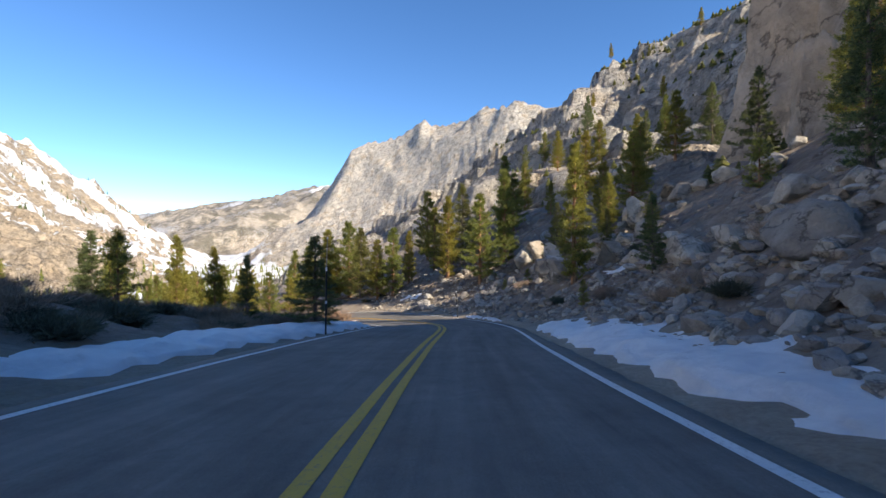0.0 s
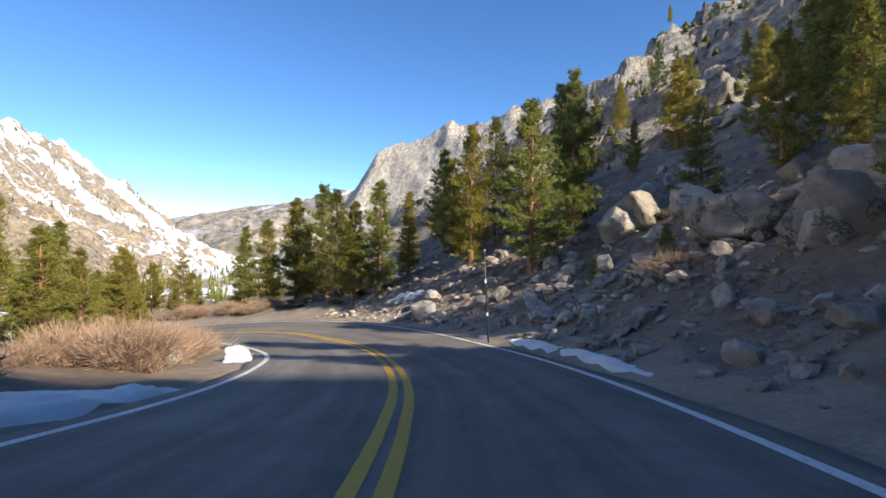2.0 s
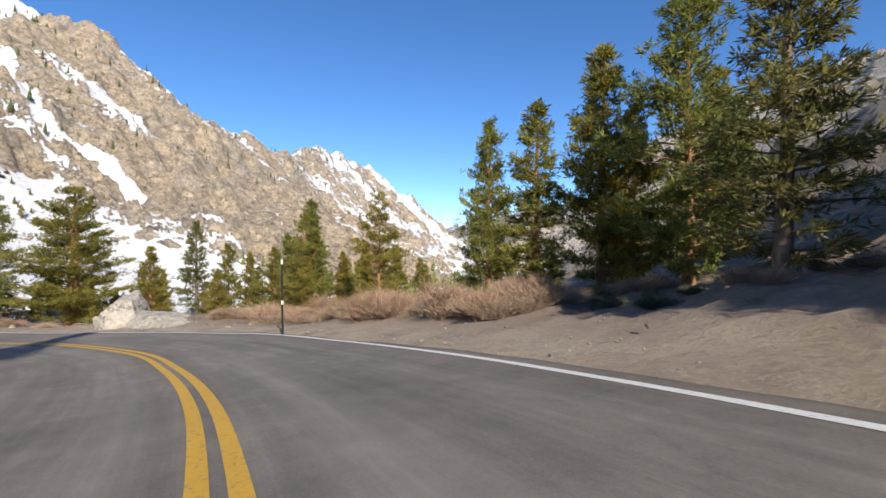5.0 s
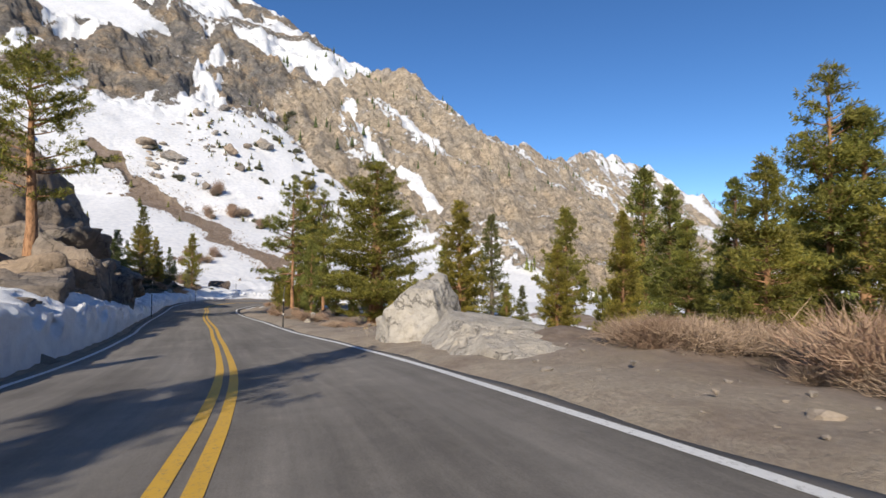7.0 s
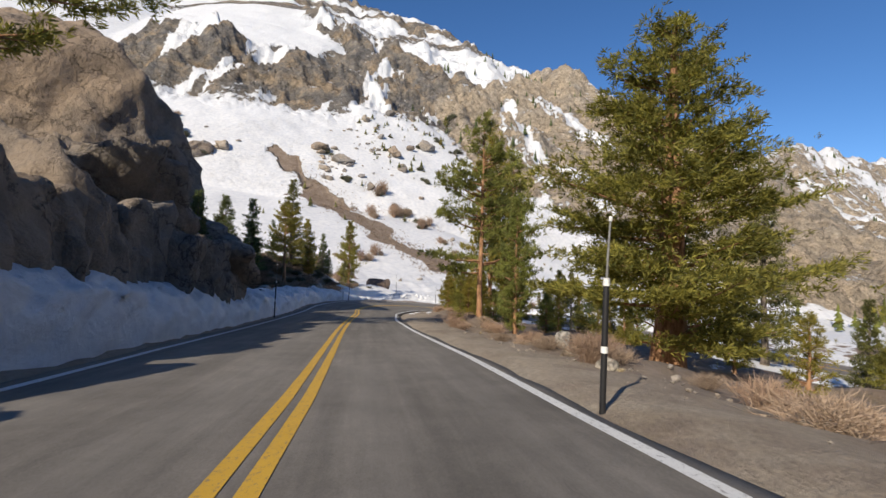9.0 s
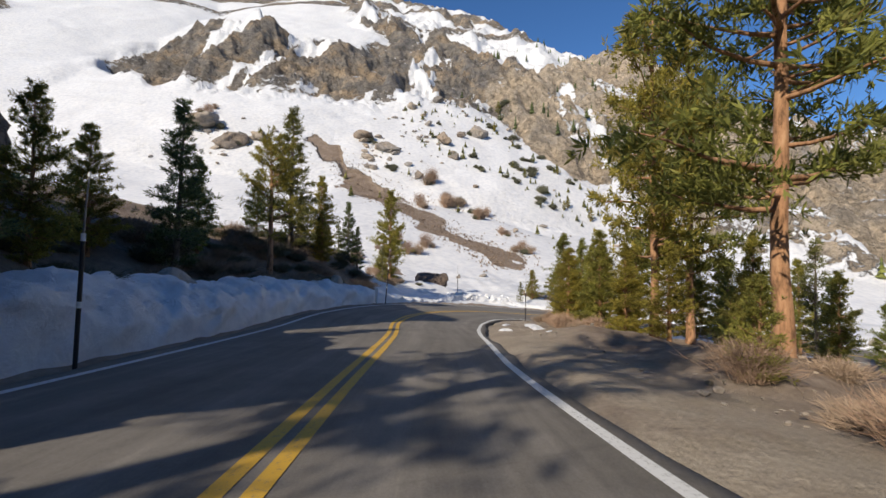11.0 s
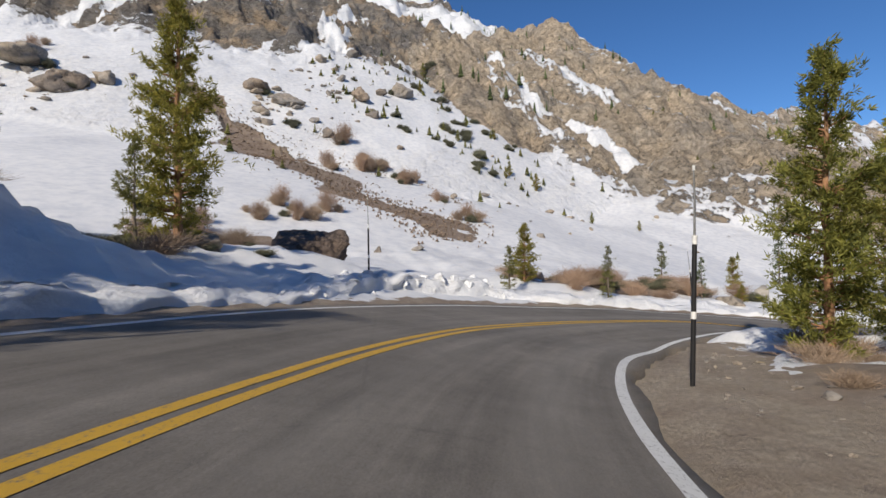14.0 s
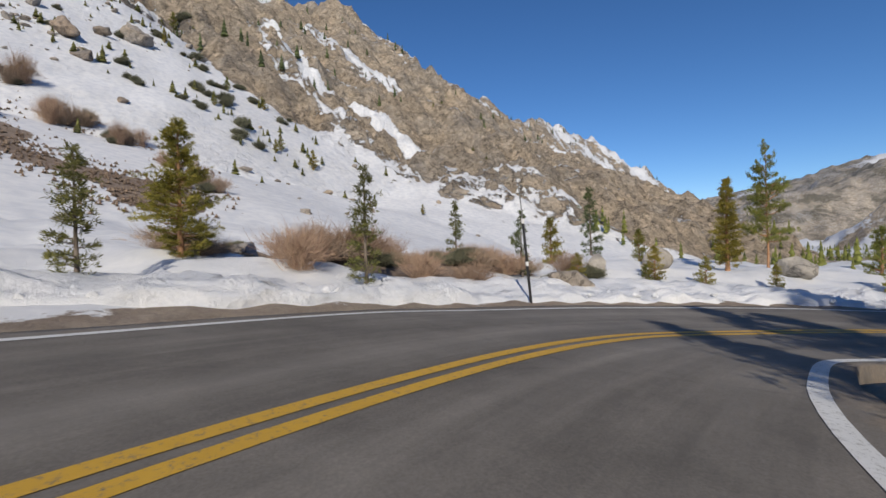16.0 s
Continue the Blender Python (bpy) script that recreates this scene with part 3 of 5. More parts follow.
# the mountains: rings about the middle of the drive
turn = np.radians(np.concatenate([np.arange(-100, 130, 0.24), np.arange(130, 260, 2.0)]))
reach = np.concatenate([np.geomspace(40, 140, 34)[:-1], np.arange(140, 560, 2.1), np.arange(560, 1100, 8.0), np.geomspace(1100, 4950, 76)])
A, D = np.meshgrid(turn, reach, indexing="ij")
X, Y = -60 - np.sin(A) * D, 50 + np.cos(A) * D
inside = np.minimum(np.minimum(X - gx[0], gx[-1] - X), np.minimum(Y - gy[0], gy[-1] - Y))
mountains = tagged(land_sheet("mountains", X, Y, sink=6 * smooth(0, 14, inside), wrap=False), "granite mountains with snowfields, crags and brush strips", "mountain", kind="structure")


# ---- the road ----
def strip(name, material, lo, hi, first, last, lift, step=1, wobble=0.0, parent=None, thick=0.0):
    """A band along the road between two offsets to the left of its centre (numbers or functions of the row)."""
    rows = np.arange(first, last, step)
    across = np.r_[0, np.linspace(0.0, 1, 33), 1] if thick else np.linspace(0, 1, 3)
    lo_v = lo(rows) if callable(lo) else np.full(len(rows), lo)
    hi_v = hi(rows) if callable(hi) else np.full(len(rows), hi)
    off = lo_v[:, None] * (1 - across) + hi_v[:, None] * across
    if wobble:
        off = off + wobble * np.stack([fractal(rows * 0.5, rows * 0 + 7.0 + k * 40, 1.3, 3, 6) for k in (0, 0.02, 0.04)][:off.shape[1]], 1)
    z = CENTRE[rows, 2][:, None] + CENTRE[rows, 5][:, None] * off + lift
    if thick:
        z[:, [0, -1]] -= 0.22
        off[:, 0] -= 0.03
        off[:, -1] += 0.03
    v = np.stack([CENTRE[rows, 0][:, None] + LEFT[rows, 0][:, None] * off, CENTRE[rows, 1][:, None] + LEFT[rows, 1][:, None] * off, z], -1)
    ob = mesh_object(name, v.reshape(-1, 3), grid_faces(len(rows), off.shape[1]), material, parent)
    if thick:
        lane = np.where(off >= 0, CENTRE[rows, 3][:, None], CENTRE[rows, 4][:, None])
        inward = np.abs(off - MIDDLE[rows][:, None]) / lane
        give(ob, "across", off)
        give(ob, "down", np.broadcast_to(rows[:, None] * 0.5, off.shape))
        give(ob, "track", np.exp(-((inward - 0.27) / 0.1) ** 2) + np.exp(-((inward - 0.74) / 0.1) ** 2))
        give(ob, "verge", smooth(0.02, 0.3, np.abs(off) - lane))
    return ob


N = len(CENTRE)
ragged = lambda side: (lambda rows: side * (np.where(side > 0, CENTRE[rows, 3], CENTRE[rows, 4]) + np.where(side > 0, 0.45, np.interp(rows, (START + 90, START + 130), (0.45, 0.26))) + 0.12 * fractal(rows * 0.5, rows * 0 + 3.0 + side, 2.2, 4, 16)))
road = tagged(strip("road", ASPHALT, ragged(-1), ragged(1), 0, N, 0.0, thick=1), "worn grey two-lane asphalt mountain road", "road", kind="structure")
for k, shift in enumerate((0.125, -0.125)):
    tagged(strip("yellow_line", YELLOW, lambda r, q=shift: MIDDLE[r] + q - 0.072, lambda r, q=shift: MIDDLE[r] + q + 0.072, 0, N, 0.006, wobble=0.004), "double yellow centre line, worn paint", "road marking", kind="structure")
for side in (-1, 1):
    tagged(strip("edge_line", WHITE, lambda r, q=side: q * (np.where(q > 0, CENTRE[r, 3], CENTRE[r, 4]) - 0.075), lambda r, q=side: q * (np.where(q > 0, CENTRE[r, 3], CENTRE[r, 4]) + 0.075), 0, N, 0.006, wobble=0.004),
           "white painted edge line of the road", "road marking", kind="structure")


# ---- things: makers ----
def part(name, verts, faces, material, parent, label="", smooth_shaded=True):
    ob = mesh_object(name, verts, faces, material, parent, smooth_shaded)
    return tagged(ob, label) if label else ob


def thing(name, label, category, group=""):
    return tagged(new(name), label, category, group)


def ground_z(x, y):
    return float(land(np.array([x], float), np.array([y], float))[0])


def beside(s, off):
    """A place off to the left of the centre line, s metres along the drive."""
    i = int(START + s * 2)
    return CENTRE[i, 0] + LEFT[i, 0] * off, CENTRE[i, 1] + LEFT[i, 1] * off


def tube(points, radii, sides=7):
    """Rings round a bent line: vertices and faces."""
    p = np.array(points, float)
    t = np.gradient(p, axis=0)
    t /= np.linalg.norm(t, axis=1)[:, None] + 1e-9
    ref = np.where(np.abs(t[:, 2:3]) > 0.9, np.array([[1.0, 0, 0]]), np.array([[0, 0, 1.0]]))
    u = np.cross(t, ref)
    u /= np.linalg.norm(u, axis=1)[:, None]
    w = np.cross(t, u)
    a = np.linspace(0, 2 * math.pi, sides, endpoint=False)
    ring = p[:, None] + np.array(radii)[:, None, None] * (u[:, None] * np.cos(a)[None, :, None] + w[:, None] * np.sin(a)[None, :, None])
    return ring.reshape(-1, 3), grid_faces(len(p), sides, True)


def joined(pieces):
    verts, faces, base = [], [], 0
    for v, f in pieces:
        verts.append(np.asarray(v, float))
        faces.extend((np.asarray(f) + base).tolist())
        base += len(v)
    return np.vstack(verts), faces


def tufts(centres, directions, rng, blades, length, width):
    """Sprays of needles: thin blades that fan out from each centre."""
    n = len(centres)
    d = directions[:, None, :] + rng.normal(0, 0.95, (n, blades, 3))
    d /= np.linalg.norm(d, axis=2)[:, :, None]
    side = np.cross(d, rng.normal(0, 1, (n, blades, 3)))
    side /= np.linalg.norm(side, axis=2)[:, :, None] + 1e-9
    size = length * rng.uniform(0.6, 1.25, (n, blades, 1))
    root = centres[:, None, :] + rng.normal(0, 0.16 * length, (n, blades, 3))
    wide = width * rng.uniform(0.7, 1.3, (n, blades, 1))
    mid = root + d * size * 0.55
    tip = root + d * size
    v = np.stack([root, mid + side * wide, tip, mid - side * wide], 2).reshape(-1, 3)
    return v, np.arange(n * blades * 4).reshape(-1, 4)


def make_needles(name, light, dark, brown=0.06):
    n = Nodes(name, 0.72)
    tint = n.ramp(n.island(), (0.0, dark), (0.55, light), (1.0, tuple(v * 1.25 for v in light)))
    broad = n.ramp(n.noise(1.1, 3, 0.5), (0.35, 0.65), (0.65, 1.15))
    tree = n.ramp(n.random(), (0.0, (0.82, 0.95, 1.0)), (1.0, (1.18, 1.02, 0.8)))
    colour = n.mix(1.0, n.mix(1.0, tint, broad, "MULTIPLY"), tree, "MULTIPLY")
    colour = n.mix(n.ramp(n.noise(0.6, 4, 0.6), (1.0 - 0.36 - brown, 0.0), (0.74, 0.45)), colour, (0.22, 0.13, 0.05))
    n.colour(colour)
    t = n.tree.nodes.new("ShaderNodeBsdfTranslucent")
    n.tree.links.new(colour, t.inputs["Color"])
    m = n.tree.nodes.new("ShaderNodeMixShader")
    m.inputs[0].default_value = 0.5
    out = n.tree.nodes["Material Output"]
    n.tree.links.new(n.shader.outputs[0], m.inputs[1])
    n.tree.links.new(t.outputs[0], m.inputs[2])
    n.tree.links.new(m.outputs[0], out.inputs["Surface"])
    return n.mat


def make_bark(name, a, b):
    n = Nodes(name, 0.95)
    plates = n.noise(0.16, 6, 0.7, (1, 1, 0.3))
    n.colour(n.ramp(plates, (0.36, tuple(v * 0.35 for v in a)), (0.5, a), (0.72, b)))
    return n.bump(plates, 1.0, 0.03).mat


NEEDLES = make_needles("pine_needles", (0.335, 0.315, 0.075), (0.13, 0.15, 0.042))
FIR_NEEDLES = make_needles("fir_needles", (0.20, 0.22, 0.085), (0.08, 0.10, 0.042), brown=0.03)
BARK = make_bark("orange_pine_bark", (0.34, 0.18, 0.095), (0.50, 0.30, 0.17))
GREY_BARK = make_bark("grey_bark", (0.17, 0.135, 0.105), (0.28, 0.24, 0.20))


def conifer(seed, label, height=10.0, crown_from=0.12, reach=2.0, whorls=26, shape=0.8, droop=0.1, sparse=0.0, needles=None, bark=None, tuft=0.42, blades=9, lean=0.0, layered=0.0, trunk=0.17, density=1.0, slim=0.09):
    """A pine or fir about height metres tall that stands on the origin: trunk with limbs, and a crown of needle sprays."""
    rng = np.random.default_rng(seed)
    base = thing("pine_tree", label, "tree")
    z = np.linspace(-0.35, height * 0.985, 15)
    sway = np.stack([np.cumsum(rng.normal(0, 0.02, 15)) * height / 10 + lean * (z / height) ** 2 * height, np.cumsum(rng.normal(0, 0.02, 15)) * height / 10, z], 1)
    sway[:2, :2] *= 0.3
    wood = [tube(sway, trunk * (1.0 - np.clip(z / height, 0, 1)) ** 0.8 + 0.012 + 0.07 * np.exp(-np.maximum(z, 0) * 2.5), 9)]
    centres, aims = [], []
    levels = crown_from + (1 - crown_from) * np.linspace(0.0, 0.97, whorls) ** 0.92
    for level in levels:
        h = height * level
        u = (level - crown_from) / (1 - crown_from)
        profile = ((1 - u) ** shape * (0.55 + 0.45 * min(1, u * 5 + 0.25)) + 0.04) * rng.uniform(0.72, 1.15)
        count = int(rng.integers(4, 7))
        gap = layered * (0.5 + 0.5 * math.sin(u * whorls * 1.15 + seed))
        for k in range(count):
            if rng.random() < sparse * (1 - 0.5 * u) + 0.5 * gap * rng.random():
                continue
            a = rng.uniform(0, 2 * math.pi)
            long = reach * profile * rng.uniform(0.45, 1.25) * (1 + 0.18 * math.sin(a * 2 + seed))
            rise = rng.uniform(-0.12, 0.18) + 0.55 * u - droop
            at = np.array([np.interp(h, z, sway[:, 0]), np.interp(h, z, sway[:, 1]), h + rng.normal(0, 0.12)])
            t = np.linspace(0, 1, 5)[:, None]
            limb = at + np.hstack([np.cos(a) * t * long, np.sin(a) * t * long, (rise * t + 0.22 * t ** 2) * long]) + rng.normal(0, 0.03 * long, (5, 3)) * t
            if long > 0.45:
                wood.append(tube(limb, np.linspace(0.022 + 0.014 * long, 0.006, 5), 4))
            n = max(3, int(density * (3 + 5.0 * long * (1 + 0.45 * long))))
            f = rng.uniform(0.30 + 0.2 * layered, 1.04, n) ** 0.8
            spread = 0.26 * long * f + 0.10
            c = np.stack([np.interp(f, t[:, 0], limb[:, j]) for j in range(3)], 1)
            side = np.array([-math.sin(a), math.cos(a), 0])
            c = c + side * (rng.normal(0, 1, n) * spread)[:, None] + np.array([0, 0, 1]) * (rng.normal(0.05, 0.35, n) * (0.12 + 0.1 * spread))[:, None]
            centres.append(c)
            aims.append(np.tile(np.array([np.cos(a), np.sin(a), 0.55]), (n, 1)) + rng.normal(0, 0.25, (n, 3)))
    top = np.array([sway[-1, 0], sway[-1, 1], height])
    centres.append(top - np.array([0, 0, 1]) * rng.uniform(0, 0.9, 14)[:, None] + rng.normal(0, 0.08, (14, 3)))
    aims.append(np.tile([0, 0, 1.0], (14, 1)) + rng.normal(0, 0.5, (14, 3)))
    part("trunk", *joined(wood), bark or BARK, base, "rough bark trunk with limbs")
    v, f = tufts(np.vstack(centres), np.vstack(aims), rng, blades, tuft, tuft * slim)
    part("crown", v, f, needles or NEEDLES, base, "yellow-green needle sprays", smooth_shaded=False)
    return base


def boulder_mesh(seed, detail, planes=13, rough=0.05, flat=0.72, cuts=None, blocky=False):
    """A block of broken granite of about 1 m: a ball cut by planes. Cuts gives the planes themselves, in metres."""
    rng = np.random.default_rng(seed)
    bm = bmesh.new()
    bmesh.ops.create_icosphere(bm, subdivisions=detail, radius=1)
    d = np.array([v.co[:] for v in bm.verts])
    faces = np.array([[v.index for v in f.verts] for f in bm.faces])
    bm.free()
    n, h, most = rng.normal(0, 1, (planes, 3)), rng.uniform(0.27, 0.47, planes), 0.72
    if blocky:
        n = np.vstack([np.vstack([np.eye(3), -np.eye(3)]) + rng.normal(0, 0.17, (6, 3)), n])
        h, most, flat = np.concatenate([rng.uniform(0.38, 0.46, 6), rng.uniform(0.46, 0.62, planes)]), 0.8, 1.0
    if cuts:
        n, h, most, flat = np.array([c[:3] for c in cuts], float), np.array([c[3] for c in cuts], float), 99, 1.0
    n /= np.linalg.norm(n, axis=1)[:, None]
    dots = d @ n.T
    r = np.min(np.where(dots > 0.08, h / np.maximum(dots, 0.08), 99), axis=1)
    r = np.minimum(r, most)
    bumps = np.array([noise.fractal(Vector(v * 2.3) + Vector((seed * 3.1, 0, 0)), 1.0, 2.1, 4) for v in d])
    fine = np.array([noise.fractal(Vector(v * 7.0) + Vector((seed * 1.7, 4, 0)), 1.0, 2.1, 3) for v in d])
    v = d * (r * (1 + 1.6 * rough * bumps + 0.6 * rough * fine))[:, None] * np.array([1, 1, flat])
    return v, faces


# ---- snow along the road ----
def snow_ridge(name, label, first, last, side, profile, seed, ends=4.0, rough=0.12, lift=0.02, material=None):
    """Snow beside the lane from first to last metres of the drive. profile(s) gives offsets off the lane's edge and heights over the road."""
    rows = np.arange(first, last, 0.22)
    out = []
    for s in rows:
        i = START + s * 2
        k = int(i)
        f = i - k
        row = CENTRE[k] * (1 - f) + CENTRE[k + 1] * f
        left = LEFT[k] * (1 - f) + LEFT[k + 1] * f
        offs, heights = profile(s)
        o = np.interp(np.linspace(0, len(offs) - 1, 34), np.arange(len(offs)), offs)
        h = np.interp(np.linspace(0, len(offs) - 1, 34), np.arange(len(offs)), heights)
        lane = row[3] if side > 0 else row[4]
        taper = min(1, (s - first) / ends, (last - s) / ends)
        o2 = side * (lane + o)
        out.append(np.stack([row[0] + left[0] * o2, row[1] + left[1] * o2, row[2] + row[5] * side * lane + h * max(0.0, taper) ** 0.7 - 0.10 * (1 - taper)], 1))
    v = np.array(out)
    x, y = v[..., 0], v[..., 1]
    mid = np.sin(np.linspace(0, math.pi, v.shape[1]))[None, :] ** 0.6
    v[..., 2] += mid * rough * (fractal(x, y, 1.1, 4, seed) + 0.5 * ridged(x, y, 0.5, 3, seed + 9)) + lift
    push = mid * rough * 1.2 * fractal(x + v[..., 2] * 1.7, y - v[..., 2], 0.9, 4, seed + 5)
    v[..., 0] += push
    v[..., 1] += side * 0.7 * push
    faces = grid_faces(*v.shape[:2])
    if side < 0:
        faces = faces[:, ::-1]
    return tagged(mesh_object(name, v.reshape(-1, 3), faces, material or SNOW), label, "snow", kind="structure")


def keyed(*rows):
    """A profile that changes along the drive: rows of s, offsets, heights."""
    s = [r[0] for r in rows]
    return lambda at: ([float(np.interp(at, s, [r[1][k] for r in rows])) for k in range(len(rows[0][1]))],
                       [float(np.interp(at, s, [r[2][k] for r in rows])) for k in range(len(rows[0][2]))])


snow_ridge("snow_bank", "ploughed snow bank with a steep cut face", 71, 152, 1,
           keyed((71, (0.9, 1.0, 1.15, 1.6, 3.2, 5.5), (-.2, .3, .7, .85, .9, .2)), (78, (0.8, 0.9, 1.05, 1.6, 3.4, 6.0), (-.2, .8, 1.25, 1.45, 1.6, 1.2)),
                 (92, (0.8, 0.9, 1.05, 1.6, 3.0, 5.0), (-.2, .9, 1.5, 1.85, 2.1, 2.4)), (104, (0.8, 0.9, 1.05, 1.6, 2.6, 4.5), (-.2, .85, 1.4, 1.8, 2.15, 2.6)),
                 (118, (0.8, 0.95, 1.3, 2.0, 3.0, 4.2), (-.2, .6, 1.05, 1.45, 1.8, 1.7)), (124, (0.8, 0.95, 1.3, 2.0, 2.7, 3.5), (-.2, .6, 1.1, 1.4, 1.6, 1.2)), (134, (0.8, 0.95, 1.4, 2.0, 2.7, 3.5), (-.2, .6, 1.1, 1.4, 1.6, 1.2)), (143, (0.8, 0.95, 1.3, 2.1, 3.2, 4.6), (-.2, .65, 1.05, 1.25, 1.5, 1.4)), (152, (0.8, 1.0, 1.4, 2.2, 4.0, 6.0), (-.2, .4, .6, .8, 1.0, 1.2))), 40, rough=0.21)
snow_ridge("snow_berm", "broken ploughed snow berm along the bend", 138, 196, 1,
           keyed((138, (0.8, 0.95, 1.3, 2.0, 3.0, 4.5), (-.2, .35, .6, .7, .8, .7)), (148, (0.8, 1.0, 1.4, 2.1, 3.0, 4.5), (-.2, .3, .55, .65, .7, .6)), (156, (1.0, 1.2, 1.6, 2.4, 3.4, 5.0), (-.2, .25, .45, .55, .6, .6)),
                 (160.5, (2.7, 2.85, 3.0, 3.5, 4.4, 6.2), (-.1, .55, 1.0, 1.15, 1.1, 1.0)), (164, (2.4, 2.7, 3.1, 3.7, 4.6, 6.2), (-.1, .45, .8, .95, .9, .8)), (166.5, (1.2, 1.5, 2.0, 2.8, 4.0, 6.0), (-.2, .22, .36, .42, .5, .55)),
                 (176, (0.8, 1.1, 1.6, 2.6, 3.8, 6.0), (-.2, .16, .28, .36, .45, .4)), (196, (0.8, 1.1, 1.6, 2.5, 3.5, 5.0), (-.2, .15, .3, .35, .3, .2))), 50, rough=0.19)
snow_ridge("snow_patch", "thin blue-shaded snow patch on the shoulder", 1, 25, -1,
           keyed((1, (0.9, 1.1, 1.6, 3.2, 4.8, 5.2), (-.15, .10, .32, .5, .75, .5)), (14, (0.9, 1.1, 1.6, 2.8, 3.9, 4.2), (-.15, .10, .30, .5, .7, .45)), (22, (0.8, 1.0, 1.4, 2.3, 3.2, 3.6), (-.15, .10, .24, .4, .55, .35)), (24.5, (0.8, .9, 1.1, 1.4, 1.7, 1.9), (-.15, .08, .15, .2, .25, .1))), 60, rough=0.13)
snow_ridge("snow_patch", "narrow strip of old snow beside the edge line", 29, 41, -1, keyed((29, (0.8, .85, .92, 1.0, 1.1, 1.2), (-.1, .06, .10, .12, .12, .04)), (41, (0.8, .9, 1.0, 1.2, 1.35, 1.5), (-.1, .07, .12, .15, .2, .1))), 63, rough=0.08)
snow_ridge("snow_patch", "low strip of snow on the shoulder", 4, 33, 1,
           keyed((4, (1.2, 1.4, 1.7, 2.2, 2.8, 3.1), (-.1, .10, .2, .28, .3, .1)), (18, (0.7, .9, 1.3, 2.0, 2.7, 3.0), (-.1, .12, .26, .34, .32, .1)), (33, (0.6, .8, 1.1, 1.6, 2.1, 2.3), (-.1, .08, .16, .2, .15, .0))), 66, rough=0.10)
snow_ridge("snow_patch", "small heap of dirty snow at the inside of the bend", 37.5, 43, 1, keyed((37, (0.4, .5, .65, .85, 1.0, 1.1), (-.1, .06, .12, .15, .1, .0)), (44, (0.5, .7, .9, 1.1, 1.25, 1.4), (-.1, .08, .15, .18, .14, .0))), 69, 2.0, rough=0.24)
snow_ridge("snow_patch", "melting strip of snow on the gravel shoulder", 131, 146, -1, keyed((131, (2.5, 2.6, 2.7, 2.9, 3.1, 3.2), (-.15, .02, .06, .08, .05, -.1)), (140, (2.3, 2.4, 2.5, 2.7, 2.8, 2.9), (-.15, .01, .05, .06, .04, -.1)), (146, (2.0, 2.1, 2.3, 2.5, 2.7, 2.8), (-.15, .02, .06, .08, .05, -.1))), 72, rough=0.07)
snow_ridge("snow_patch", "melting snow in the shade of pines", 154, 166, -1, keyed((154, (2.2, 2.5, 3.1, 4.2, 5.2, 5.8), (-.1, .10, .22, .3, .25, .0)), (166, (2.4, 2.6, 3.0, 3.8, 4.6, 5.2), (-.1, .1, .2, .25, .2, .0))), 75, rough=0.10)


def drape(label, x, y, long, wide, turned, seed, thick=0.10, name="snow_patch"):
    """A patch of snow that lies on the land, with an uneven edge."""
    a = np.linspace(0, 2 * math.pi, 61)[:-1]
    f = np.linspace(0, 1, 16)
    A, F = np.meshgrid(a, f, indexing="ij")
    edge = 1 + 0.45 * fractal(np.cos(A) * 2 + seed, np.sin(A) * 2, 1.0, 4, seed)
    u, w = np.cos(A) * F * edge * long, np.sin(A) * F * edge * wide
    c, q = math.cos(math.radians(turned)), math.sin(math.radians(turned))
    X, Y = x + u * c - w * q, y + u * q + w * c
    Z = land(X, Y) + thick * (1 - F ** 3) * (1 + 0.4 * fractal(X, Y, 0.9, 3, seed + 3)) - 0.06 * F ** 4
    return tagged(mesh_object(name, np.stack([X, Y, Z], -1).reshape(-1, 3), grid_faces(60, 16, False).tolist() + [[59 * 16 + k, 59 * 16 + k + 1, k + 1, k] for k in range(15)], SNOW), label, "snow", kind="structure")


def snow_blocks(label, first, last, off, count, low, high, seed):
    rng = np.random.default_rng(seed)
    shapes = []
    for k in range(5):
        v, f = boulder_mesh(seed + k, 3, 9, 0.10, 0.72, None, k % 2 == 0)
        me = bpy.data.meshes.new("snow_block")
        me.from_pydata(v.tolist(), [], f.tolist())
        me.materials.append(SNOW)
        shapes.append(me)
    for k in range(count):
        at = rng.uniform(first, last)
        i = int(START + at * 2)
        o = CENTRE[i, 3] + np.interp(at, off[0], off[1]) + 0.35 + rng.normal(0, 0.3)
        x, y = beside(at, o)
        base = CENTRE[i, 2] + CENTRE[i, 5] * CENTRE[i, 3] + np.interp(at, off[0], off[2]) * rng.uniform(0.65, 1.05)
        size = rng.uniform(low, high)
        ob = tagged(new("snow_block", shapes[k % 5]), label, "snow", "blocks of ploughed snow")
        ob.matrix_world = pose(x, y, base, *rng.uniform(-40, 40, 2), rng.uniform(0, 360)) @ Matrix.Diagonal((size, size * rng.uniform(0.6, 1), size * rng.uniform(0.6, 1.1), 1))


